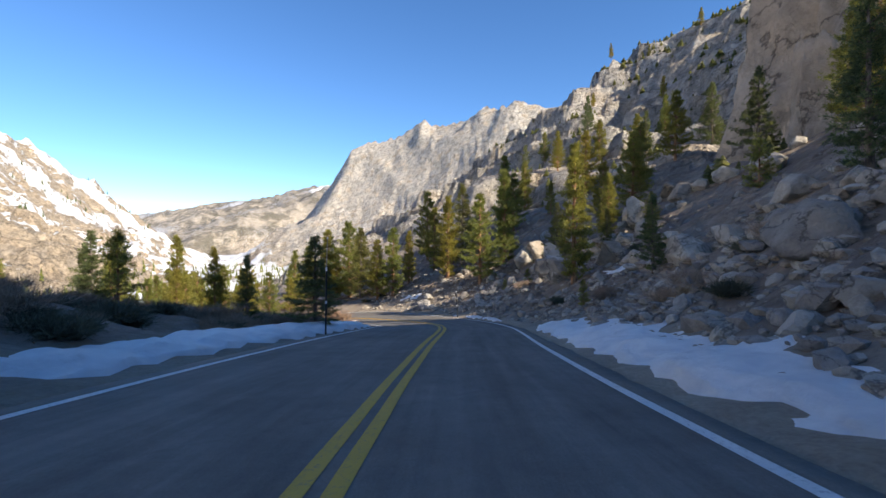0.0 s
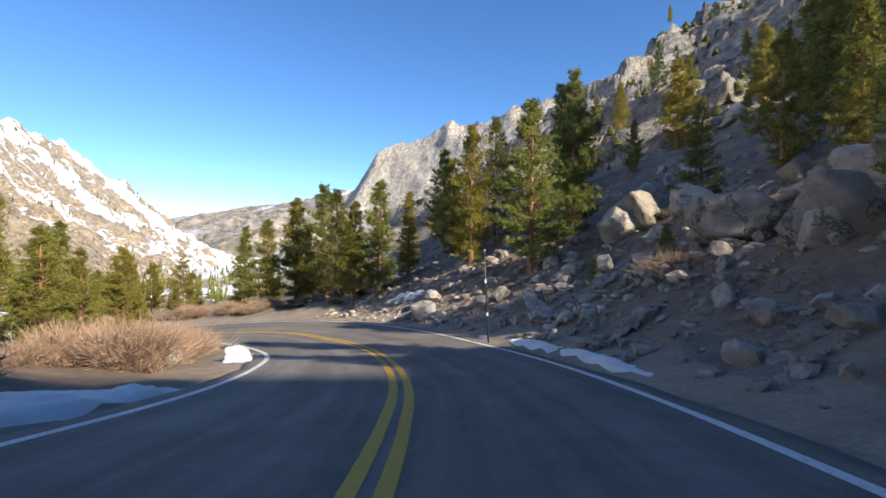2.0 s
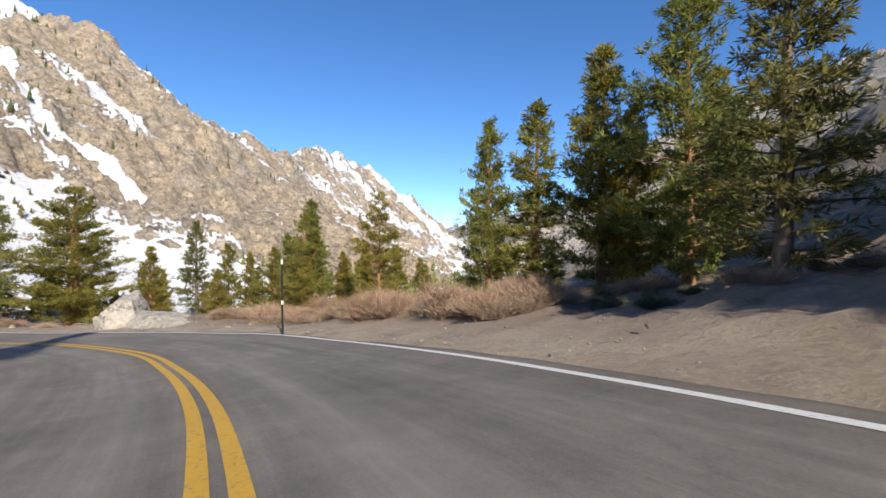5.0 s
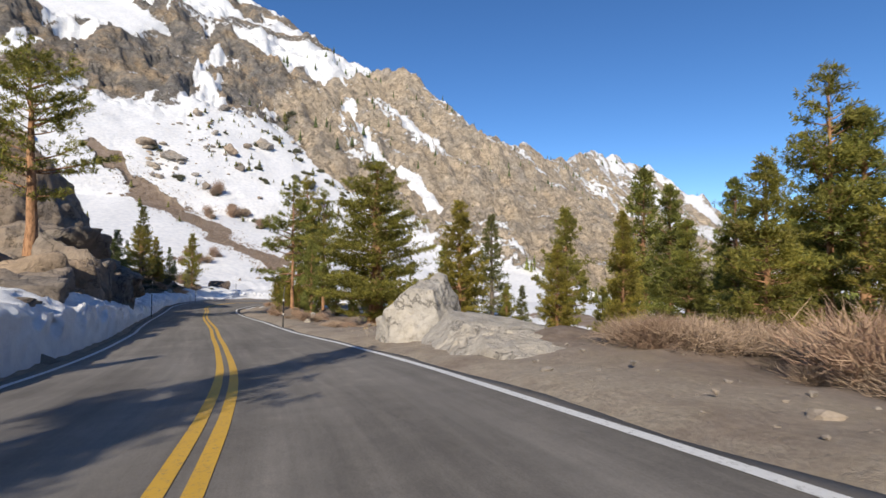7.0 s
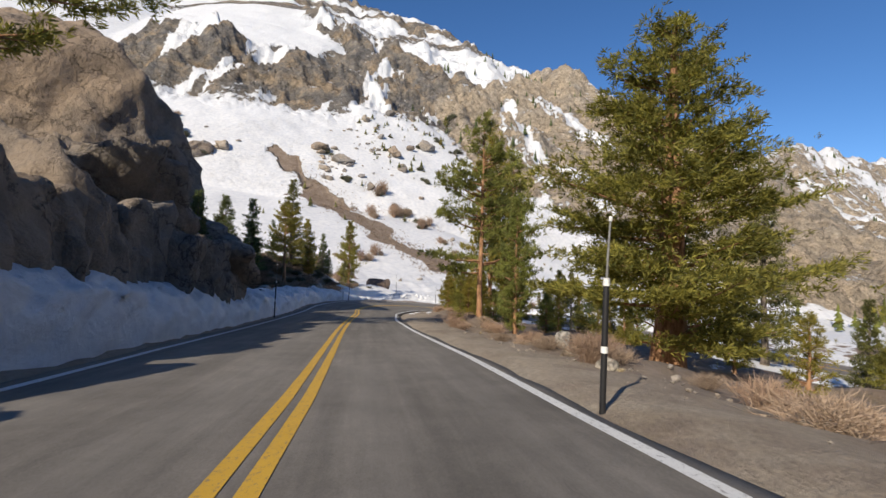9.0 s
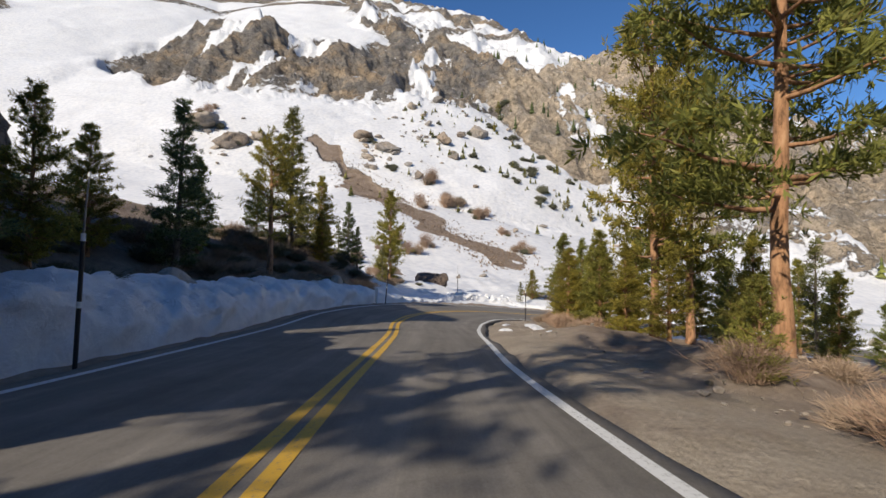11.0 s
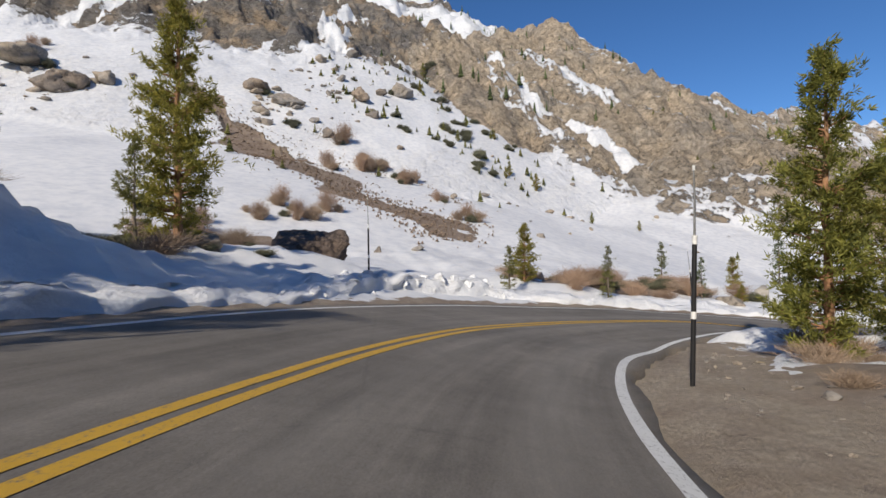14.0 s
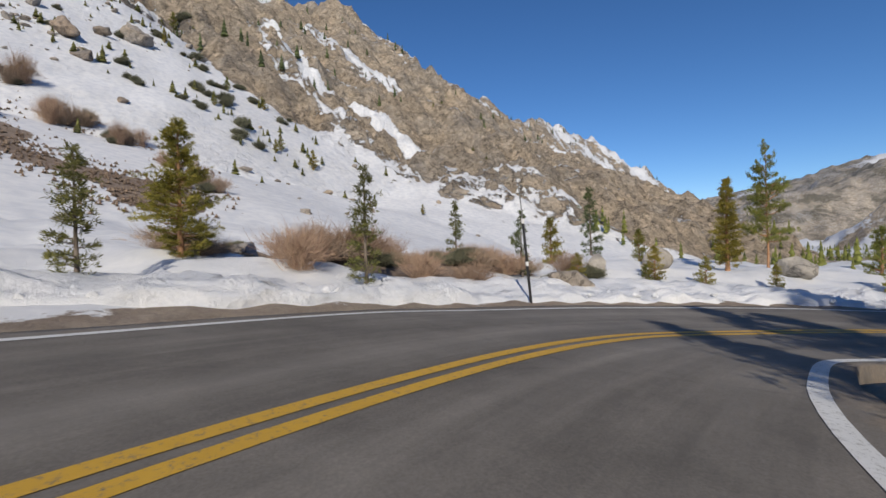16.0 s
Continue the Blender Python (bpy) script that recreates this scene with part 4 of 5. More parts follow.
snow_blocks("broken block of ploughed snow on the berm", 157.5, 165, ((157, 160, 165, 168), (1.9, 3.2, 3.3, 2.0), (0.4, 1.0, 1.0, 0.5)), 150, 0.14, 0.46, 81)
snow_blocks("small lump of ploughed snow beside the road", 146, 196, ((146, 158, 162, 168, 196), (1.2, 1.6, 3.0, 1.5, 1.3), (0.4, 0.3, 0.5, 0.3, 0.15)), 170, 0.07, 0.22, 91)
drape("old snow patch among the boulders of the slope", 10.7, 27.6, 2.4, 0.6, 115, 5)
drape("small old snow patch under the pines", -3.5, 52.3, 1.4, 0.5, -30, 7)
drape("melting snow patch on the gravel shoulder", -99.6, 57.9, 0.8, 0.22, 160, 9, 0.06)
drape("melting snow patch on the gravel shoulder", -94.2, 57.2, 0.7, 0.25, 175, 11, 0.06)
drape("thick rough snow inside the bend, half shaded", -114.6, 68.6, 3.2, 1.9, 70, 13, 0.32)


# ---- rocks ----
ROCK_DARK = make_rock("dark_lava_rock", 0.6, warm=(0.17, 0.12, 0.09), grey=(0.12, 0.10, 0.09), dark=(0.03, 0.027, 0.025))
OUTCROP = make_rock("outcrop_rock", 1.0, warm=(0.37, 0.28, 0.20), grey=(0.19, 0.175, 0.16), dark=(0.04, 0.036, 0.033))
PALE = make_rock("pale_granite", 0.9, warm=(0.52, 0.46, 0.375), grey=(0.46, 0.43, 0.385), dark=(0.22, 0.19, 0.16))


def rock_thing(name, label, place, size, seed, material, detail=4, turn=(0, 0, 0), planes=13, rough=0.05, sunk=0.22, group="", cuts=None, blocky=False):
    v, f = boulder_mesh(seed, detail, planes, rough, 0.72, cuts, blocky)
    v = v * np.array(size)
    ob = tagged(mesh_object(name, v, f, material), label, "boulder", group)
    x, y = place[:2]
    z = place[2] if len(place) > 2 else ground_z(x, y) + size[2] * 0.36 * (1 - 2 * sunk)
    ob.matrix_world = pose(x, y, z, *turn)
    return ob


rock_thing("granite_boulder", "large pale granite boulder with a peaked top", (-44.9, 62.2, -10.5), (0.94, 0.92, 0.94), 4, PALE, 6, (0, 0, 48), 9, 0.05,
           cuts=[(-.75, 0, .66, 1.08), (.15, -.2, .97, 1.25), (.93, 0, .36, 0.80), (0, -.9, .43, 1.35), (0, .95, .3, 1.5), (0, 0, -1, 1.4), (-.7, -.7, .1, 1.75), (.6, -.75, .3, 1.6), (-.95, 0, .1, 1.7)])
rock_thing("granite_boulder", "long pale granite slab that slopes to the gravel", (-40.9, 62.2, -11.0), (0.95, 0.9, 0.9), 8, PALE, 6, (0, 0, -10), 10, 0.07,
           cuts=[(.03, .1, .99, .78), (.25, -.1, .96, 1.25), (.9, 0, .45, 4.3), (-1, 0, 0, 3.2), (0, -.62, .78, 1.0), (0, -.9, .4, 1.5), (0, .9, .4, 2.2), (0, 0, -1, .8), (.4, -.8, .45, 1.75), (-.3, -.9, .3, 1.9)])
rock_thing("granite_boulder", "low pale granite block at the foot of the boulder", (-46.7, 61.4, -11.15), (1.2, 1.0, 1.15), 12, PALE, 4, (0, 0, 50))
rock_thing("lava_boulder", "dark brown boulder on the snowfield edge", (-125.4, 53.0, -14.1), (3.2, 2.8, 3.3), 16, ROCK_DARK, 5, (0, 5, 40), 10, 0.10)
rock_thing("boulder", "grey boulder half sunk in snow under trees", (-121.4, 49.0), (2.4, 2.0, 1.8), 17, ROCK, 4, (0, 0, 10))
rock_thing("boulder", "pale boulder beside the red willow bushes", (-7.4, 34.3), (0.9, 0.8, 0.9), 19, PALE, 4, (0, 0, 70))
outcrop_rng = np.random.default_rng(5)
LEDGE = ((86, 90, 94, 98, 102, 106, 110, 114, 119.5), (0.9, 1.6, 2.3, 2.9, 3.4, 3.9, 4.0, 3.6, 2.4))
for k in range(21):
    s_at = 87 + 32.5 * k / 20
    top = float(np.interp(s_at, *LEDGE)) + outcrop_rng.uniform(-0.35, 0.25)
    i = int(START + s_at * 2)
    turned = math.degrees(math.atan2(TANGENT[i, 1], TANGENT[i, 0]))
    tall = top + 1.2
    x, y = beside(s_at, 7.7 + outcrop_rng.uniform(-0.35, 0.35))
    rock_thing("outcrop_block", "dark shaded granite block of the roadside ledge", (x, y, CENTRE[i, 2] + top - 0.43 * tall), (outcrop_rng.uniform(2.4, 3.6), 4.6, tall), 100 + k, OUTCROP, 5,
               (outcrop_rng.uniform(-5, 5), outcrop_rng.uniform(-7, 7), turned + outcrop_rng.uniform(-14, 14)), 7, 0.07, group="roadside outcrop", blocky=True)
for x, y, z, size, turned in [(-72.6, 42.6, -9.3, (11.5, 8.5, 13.5), 20), (-77.4, 43.6, -10.2, (7.0, 6.0, 8.5), 55), (-64.0, 38.0, -7.4, (6.5, 5.5, 6.0), 70)]:
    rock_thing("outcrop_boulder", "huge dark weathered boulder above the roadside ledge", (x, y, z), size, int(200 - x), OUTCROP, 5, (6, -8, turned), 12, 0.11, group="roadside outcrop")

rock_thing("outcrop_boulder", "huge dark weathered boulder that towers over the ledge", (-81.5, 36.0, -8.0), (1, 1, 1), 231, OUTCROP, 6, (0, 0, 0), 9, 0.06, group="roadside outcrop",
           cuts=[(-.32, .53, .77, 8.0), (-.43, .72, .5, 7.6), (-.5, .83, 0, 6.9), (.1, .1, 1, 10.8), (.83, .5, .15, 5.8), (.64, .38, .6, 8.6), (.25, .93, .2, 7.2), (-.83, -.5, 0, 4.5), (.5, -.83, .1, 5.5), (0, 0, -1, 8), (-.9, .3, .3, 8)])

# talus on the slope: a few blocks placed singly, the rest strewn
TALUS = [boulder_mesh(200 + k, 4, 15 + k % 4, 0.045, 0.88) for k in range(7)]
talus_data = []
for k, (v, f) in enumerate(TALUS):
    me = bpy.data.meshes.new("talus_boulder")
    me.from_pydata(v.tolist(), [], f.tolist())
    me.materials.append((ROCK, PALE, PALE)[k % 3])
    me.polygons.foreach_set("use_smooth", np.ones(len(f), bool))
    talus_data.append(me)


def talus(x, y, size, rng, sunk=0.25):
    ob = tagged(new("talus_boulder", talus_data[int(rng.integers(0, 7))]), "angular grey granite boulder on the rubble slope", "boulder", "boulders of the rubble slope")
    s = np.array([size, size * rng.uniform(0.7, 1.0), size * rng.uniform(0.75, 1.05)])
    z = ground_z(x, y) + s[2] * 0.36 * (1 - 2 * sunk)
    ob.matrix_world = pose(x, y, z, *rng.uniform(-18, 18, 2), rng.uniform(0, 360)) @ Matrix.Diagonal((*s, 1))
    return ob


rng = np.random.default_rng(77)
for x, y, size in [(9.3, 11.5, 2.6), (11.0, 20.6, 2.5), (16.7, 39.7, 4.2), (12.1, 19.8, 1.4), (12.3, 36.9, 2.6), (14.6, 19.5, 2.0), (9.2, 38.8, 3.2), (8.2, 33.1, 1.7), (9.6, 48.5, 3.0), (8.2, 47.6, 2.9),
                   (11.4, 31.5, 2.4), (12, 33.7, 1.5), (13.5, 34.8, 1.8), (6.4, 30, 0.85), (6.6, 29, 1.0), (6.5, 44.2, 1.1), (5.4, 45.4, 1.1), (7.0, 25, 0.8), (7.4, 30.1, .6), (4.9, 47.6, 1.1), (5.5, 45.3, .9), (4.7, 44.9, 1.0),
                   (3.9, 46.1, .8), (3.3, 44.2, .75), (6.4, 43.5, 1.4), (8.6, 37.3, 3.3), (8.4, 33.2, 2.3), (12.9, 36.2, 2.6), (15.6, 35, 3.0), (10.2, 43.4, 2.6), (20.4, 39.8, 2.6), (24, 49.4, 3.0), (18, 44.3, 2.4), (22.4, 36.8, 2.6), (22.6, 32.2, 2.4), (26, 69, 3.0), (-1.9, 48.4, 1.8), (2.0, 42.2, .6)]:
    talus(x, y, size, rng)
for k in range(210):
    s, o = rng.uniform(2, 50), rng.gamma(2.2, 5.0) + 6.5
    x, y = beside(s, -o)
    if o > 42 or (x < 3 and y > 50):
        continue
    talus(x, y, (0.6 if o < 11 else 1.0) * min(1.9, 0.25 + rng.gamma(1.6, 0.26) + 0.014 * o), rng)
for x, y, size in [(-125.9, 75.6, 1.9), (-129.8, 69.5, 1.2), (-131.0, 71.0, 1.0), (-128.0, 79.5, 1.4), (-127.5, 83.0, 2.0), (-124.0, 88.0, 1.8), (-116.0, 93.0, 1.5), (-132.5, 66.5, 1.3), (-61, 60.2, .5), (-64, 60.6, .7), (-66.5, 61.3, .9), (-92.5, 46.2, 2.0), (-96.5, 46.4, 1.6), (-100.5, 46.8, 1.3), (-104.2, 47.2, 1.7), (-107, 48.2, 1.0), (-88, 46, 2.4), (-84.5, 46.6, 2.2)]:
    talus(x, y, size, rng)
CLIFF = make_rock("cliff_granite", 4.5, warm=(0.58, 0.45, 0.32), grey=(0.45, 0.42, 0.375), dark=(0.13, 0.105, 0.08))
for x, y, z, size, seed, turned in [(41.5, 45, 15, (19, 18, 48), 301, 15), (37.5, 52.5, 12, (10, 9, 26), 307, 40), (40, 35.5, 12, (13, 11, 34), 311, -8), (34.6, 41, 10, (7, 7, 16), 317, 25)]:
    rock_thing("cliff_block", "tall warm granite cliff face above the rubble slope", (x, y, z), size, seed, CLIFF, 6, (4, 6, turned), 9, 0.10, group="granite cliff", blocky=True)


def strewn(name, label, count, size, place, material, seed, detail=1):
    """Small stones in one mesh."""
    rng = np.random.default_rng(seed)
    shapes = [boulder_mesh(seed + 5 + k, detail, 9, 0.03) for k in range(5)]
    xy = place(rng, count)
    z = land(xy[:, 0], xy[:, 1])
    pieces = []
    for k in range(len(xy)):
        v, f = shapes[k % 5]
        a = rng.uniform(0, 6.28)
        turned = v @ np.array([[math.cos(a), math.sin(a), 0], [-math.sin(a), math.cos(a), 0], [0, 0, 1]])
        s = size * rng.gamma(2.0, 0.5)
        pieces.append((turned * s * rng.uniform(0.7, 1.2, 3) + np.array([xy[k, 0], xy[k, 1], z[k] + 0.12 * s]), f))
    return tagged(mesh_object(name, *joined(pieces), material, None, False), label, "stones", kind="stuff")


def on_slope(rng, n):
    s, o = rng.uniform(0, 54, n), -(rng.gamma(1.5, 4.0, n) + 5.0)
    return np.array([beside(a, b) for a, b in zip(s, o)])


def on_shoulder(rng, n):
    s, o = rng.uniform(56, 185, n), -(rng.gamma(1.6, 1.0, n) + 4.6)
    return np.array([beside(a, b) for a, b in zip(s, o)])


STONES = make_rock("loose_stones", 0.25, warm=(0.40, 0.33, 0.26), grey=(0.30, 0.275, 0.25), dark=(0.12, 0.10, 0.085))
strewn("loose_stones", "loose angular stones of the rubble slope", 5200, 0.21, on_slope, STONES, 401)
def on_snow(rng, n):
    spots = [(-233, -31, 6, 4), (-226, -18, 6, 4), (-242, 25, 6, 2), (-240, 33, 6, 3), (-285, 74, 14, 10), (-256, 45, 14, 6), (-280, 38, 14, 6), (-300, 60, 18, 10), (-215, 100, 26, 14)]
    pick = rng.integers(0, len(spots), n)
    x = np.array([spots[k][0] + rng.normal(0, spots[k][2]) for k in pick])
    y = np.array([spots[k][1] + rng.normal(0, spots[k][3]) for k in pick])
    return np.stack([x, y], 1)


strewn("slope_cobbles", "pale broken cobbles on the rubble slope", 1300, 0.27, on_slope, PALE, 404, 2)
strewn("snowfield_rocks", "grey rocks that stand out of the snowfield", 260, 1.1, on_snow, ROCK, 403, 2)
strewn("loose_stones", "gravel and small stones on the shoulder", 1500, 0.055, on_shoulder, STONES, 402)


# ---- trees ----
KINDS = {
    "full": conifer(1, "full conical pine with branches to the ground", 10, 0.05, 2.2, 34, 0.80, 0.10, 0.04, layered=0.22, tuft=0.27, density=1.35, blades=11, slim=0.085),
    "full_b": conifer(2, "dense conical pine beside the road", 10, 0.08, 2.1, 33, 0.72, 0.05, 0.06, layered=0.25, tuft=0.27, density=1.3, blades=11, slim=0.085),
    "spire": conifer(3, "narrow spire-shaped pine with short branches", 10, 0.08, 1.5, 34, 0.75, 0.12, 0.10, layered=0.28, tuft=0.27, density=1.3, blades=11, slim=0.085),
    "open": conifer(4, "open pine with a bare orange trunk", 12, 0.22, 2.9, 22, 0.6, 0.12, 0.24, bark=BARK, trunk=0.17, layered=0.6, tuft=0.28, density=1.2, blades=11),
    "broad": conifer(5, "broad layered pine with a thick orange trunk", 15, 0.08, 5.0, 42, 0.78, 0.10, 0.0, tuft=0.27, layered=0.3, trunk=0.58, density=1.7, blades=11, slim=0.085),
    "young": conifer(6, "young bushy pine with yellow-green needles", 4, 0.03, 1.2, 18, 0.8, -0.1, 0.08, tuft=0.22, trunk=0.08, density=1.0, blades=11),
    "fir": conifer(7, "dark narrow fir with drooping branches", 10, 0.04, 1.8, 34, 0.85, 0.18, 0.14, needles=FIR_NEEDLES, bark=GREY_BARK, layered=0.42, tuft=0.26, density=1.15, blades=11, slim=0.085),
    "thin": conifer(8, "thin sparse young fir with grey bark", 6, 0.08, 1.0, 20, 0.8, 0.12, 0.3, needles=FIR_NEEDLES, bark=GREY_BARK, trunk=0.08, tuft=0.24, layered=0.4, density=1.0),
    "ragged": conifer(9, "ragged old pine with a bent orange trunk", 11, 0.26, 3.0, 18, 0.45, 0.0, 0.3, layered=0.6, trunk=0.29, lean=0.03, tuft=0.28, density=1.2, blades=11),
}
SIZE = {"full": 10, "full_b": 10, "spire": 10, "open": 12, "broad": 15, "young": 4, "fir": 10, "thin": 6, "ragged": 11}
used = set()
tree_rng = np.random.default_rng(9)


def plant(kind, x, y, height, wide=1.0, label="", group="roadside pines", z=None):
    k = height / SIZE[kind]
    base = ground_z(x, y) if z is None else z
    m = pose(x, y, base, 0, 0, float(tree_rng.uniform(0, 360))) @ Matrix.Diagonal((k * wide, k * wide, k, 1))
    if kind in used:
        ob = copy_thing(KINDS[kind], m)
    else:
        ob = KINDS[kind]
        ob.matrix_world = m
        used.add(kind)
    tagged(ob, label, group=group)
    return ob


# beside the first straight and the bend
plant("spire", 8.7, 30.9, 9.4, 0.98, "tall green pine standing among boulders")
plant("full", 0.6, 54.3, 9.4, 0.9)
plant("full_b", 3.8, 48.0, 9.2, 1.0)
plant("full", 6.8, 51.7, 10.8, 0.9)
plant("spire", -6.0, 55.8, 8.8, 1.2)
plant("full_b", -8.0, 56.6, 8.0, 1.0)
plant("spire", -4.4, 60.0, 7.4, 1.1)
plant("full", -15.5, 67.7, 7.7, 0.9)
plant("full_b", -2.5, 76, 12, 0.9)
plant("fir", 2.4, 60, 10, 1.1)
plant("fir", -11, 62, 9.2, 1.1)
plant("full_b", -13.0, 71, 9.5, 1.0)
plant("full", -1.2, 63.5, 9.0, 1.0)
for x, y, h, kind in [(23.6, 56, 8.2, "full"), (30.4, 61.3, 9.8, "full_b"), (38, 66, 9.5, "fir"), (36.5, 55.5, 10.5, "full_b"), (10, 22.1, 3.7, "fir"), (15.1, 65.4, 5, "full"), (16.2, 91.9, 7.7, "thin"), (8.9, 66.9, 11.7, "spire"),
                      (20.1, 29.8, 3.1, "young"), (24.4, 64.6, 3.1, "young"), (22.6, 74.3, 10.5, "full"), (16.1, 47, 7.4, "full"), (19.9, 49, 8.9, "full_b"), (6.9, 38.1, 1.9, "young"), (12.5, 35.5, 3.2, "fir"), (10.8, 44, 5.0, "fir"),
                      (10, 66, 9, "full_b"), (29, 70, 8, "full"), (7, 23.2, 1.6, "young"), (5.6, 42, 1.3, "young"), (28, 84, 8, "full"), (24, 98, 9, "full_b"), (32, 104, 8, "fir"), (45, 95, 8, "full"), (52, 110, 7, "fir"), (14, 80, 9, "full"),
                      (60, 128, 6.5, "full"), (40, 128, 7, "fir"), (59.7, 167.3, 5.6, "full"), (81.8, 149.5, 5.9, "full_b"), (70, 160, 5, "fir"), (26, 120, 8, "full"), (13.5, 30.5, 2.6, "fir"), (17, 38, 2.8, "young"), (48, 150, 5, "full_b"), (33, 76, 7, "fir"), (14.8, 16.2, 6.8, "fir"), (24.5, 26.5, 10, "full_b"), (27.5, 31.5, 9, "full"), (23, 17.5, 9, "fir"), (29.5, 24.5, 10, "full_b"), (26, 38.5, 7.5, "fir"), (14, 39.5, 6.0, "full_b")]:
    plant(kind, x, y, h, group="pines on the rubble slope")
plant("full", -27.5, 48.3, 11.0, 0.9)
# this pine takes the darker fir needles, so its shade is partly in the colour
plant("fir", -5.8, 21.1, 4.2, 1.5, "dark shaded pine beside the snow strip")
plant("spire", -31.5, 44.0, 8.6, 0.95, "tall pine with a pale trunk")
for x, y, h, kind in [(-9.5, 22.5, 3.4, "fir"), (-13.5, 27.5, 4.8, "full"), (-12.5, 33.5, 4.6, "full_b"), (-15.5, 36, 5.4, "full"), (-17.5, 41.2, 5.8, "full_b"), (-19.5, 34, 6.6, "spire"), (-23, 41.5, 6.8, "full"), (-25, 35, 7.2, "full_b"),
                      (-28, 44, 6.0, "full"), (-21, 27, 6, "fir"), (-33, 33, 8, "full"), (-14, 20, 4.2, "young"), (-18, 24, 5.0, "fir"), (-27, 28, 7.6, "full_b"), (-36, 44.8, 5.5, "spire"), (-22, 46.3, 3.2, "young"), (-21.5, 45.5, 7.2, "full"), (-18.2, 44.0, 5.4, "full_b"), (-13.2, 40.4, 4.4, "full")]:
    plant(kind, x, y, h)

# beyond the bend and down the straight, valley side
plant("open", -82.9, 61.4, 13.6, 0.9, "tall pine with a bare orange trunk")
plant("broad", -70.6, 67.2, 14.8, 1.2, "very large layered pine with a thick orange trunk")
plant("full", -79.2, 62.9, 8.6, 0.8)
plant("full_b", -47.6, 64.6, 5.8, 1.1)
plant("full", -50, 72, 7.4, 1.0)
plant("full_b", -46.5, 75.5, 8.2, 1.0)
plant("open", -27.1, 66.1, 5.6, 1.0, "open pine above the dry brush")
plant("open", -36.6, 69.2, 5.9, 1.0, "tall pine with a split bare trunk")
plant("full_b", -36.2, 69.8, 6.0, 1.2)
plant("full", -36.8, 67.2, 4.6, 1.2)
plant("full_b", -34.4, 67.6, 4.2, 1.1)
plant("full", -32.0, 68.4, 4.0, 1.1)
plant("full_b", -39.2, 67.6, 3.4, 1.2)
plant("full", -21.1, 66.4, 8.8, 1.0, "tall dark pine in a shaded group")
plant("spire", -19.4, 67.4, 9.2, 1.2, "tall dark pine in a shaded group")
plant("full_b", -17.0, 68.8, 11.6, 1.1, "tall dark pine in a shaded group")
plant("full", -13.5, 67.0, 11.5, 1.1, "tall dark pine in a shaded group")
for x, y, h, kind in [(-99.4, 95.5, 19, "fir"), (-66.4, 94.7, 24, "spire"), (-58, 100, 17, "full"), (-52, 97, 15, "full_b"), (-58, 84, 10, "full"), (-54, 90, 11, "full_b"), (-62, 98, 12, "full"), (-47, 86, 10, "spire"), (-76, 84, 7, "full"), (-82, 70, 3.6, "young"), (-84.5, 66.5, 3.4, "young"),
                      (-87, 63.2, 3.2, "young"), (-89.5, 65, 2.6, "young"), (-84, 61.5, 2.8, "full"), (-81.3, 59.9, 2.2, "young"), (-92, 70, 4.2, "full"), (-88, 74, 5, "spire"), (-95, 78, 6, "full"), (-91, 82, 7, "full_b"), (-97, 73, 4.5, "thin"),
                      (-73, 72, 5, "full_b"), (-66, 74, 6.5, "full"), (-59, 70.5, 4.4, "young"), (-63, 66.4, 2.6, "young"), (-56, 68, 3.4, "full_b"), (-43, 81, 6, "full"), (-35, 80, 5, "full_b"), (-30, 92, 6, "fir"), (-23.5, 80, 4.5, "full"), (-20, 84, 6, "full_b"), (-27, 86, 5, "full"), (-31.5, 76, 3.6, "full_b"), (-52, 78, 6, "full"),
                      (-85, 92, 9, "fir"), (-78, 100, 10, "full"), (-105, 84, 6, "full"), (-108, 92, 8, "fir"), (-33.5, 68, 3.0, "young"), (-44.5, 70.5, 5.4, "full"), (-41.5, 73, 6.0, "full_b"), (-53.5, 66.5, 4.8, "full"), (-30.5, 70, 4.2, "full"), (-28.5, 66.0, 2.0, "young"), (-47.5, 69.5, 4.5, "full_b")]:
    plant(kind, x, y, h)
plant("full", -103.3, 61.9, 5.7, 1.15)
plant("full_b", -106.3, 65.3, 6.0, 1.2)
plant("open", -97.5, 67.0, 15.0, 0.9, "tall pine with a bare orange trunk")
plant("open", -96.2, 64.6, 16.0, 0.85, "tall pine with a bare orange trunk")
plant("full", -99.5, 62.6, 5.0, 1.1)
plant("full_b", -95.6, 61.8, 5.4, 1.15)
plant("full", -93.4, 62.2, 4.6, 1.2)
plant("full_b", -91.2, 63.0, 4.2, 1.2)
plant("full_b", -97.5, 60.8, 4.4, 1.2)
plant("full", -110.8, 65.2, 7.2, 0.95)
plant("full_b", -109.5, 69.0, 8.5, 1.1)
plant("full", -113.2, 70.2, 7.0, 0.9)
for x, y, h, kind in [(-101, 69, 6, "full_b"), (-104.5, 73, 7, "full"), (-112, 77, 8, "full"), (-109, 81, 8, "spire"), (-105, 77, 6, "full_b"), (-100, 76, 6, "fir")]:
    plant(kind, x, y, h)

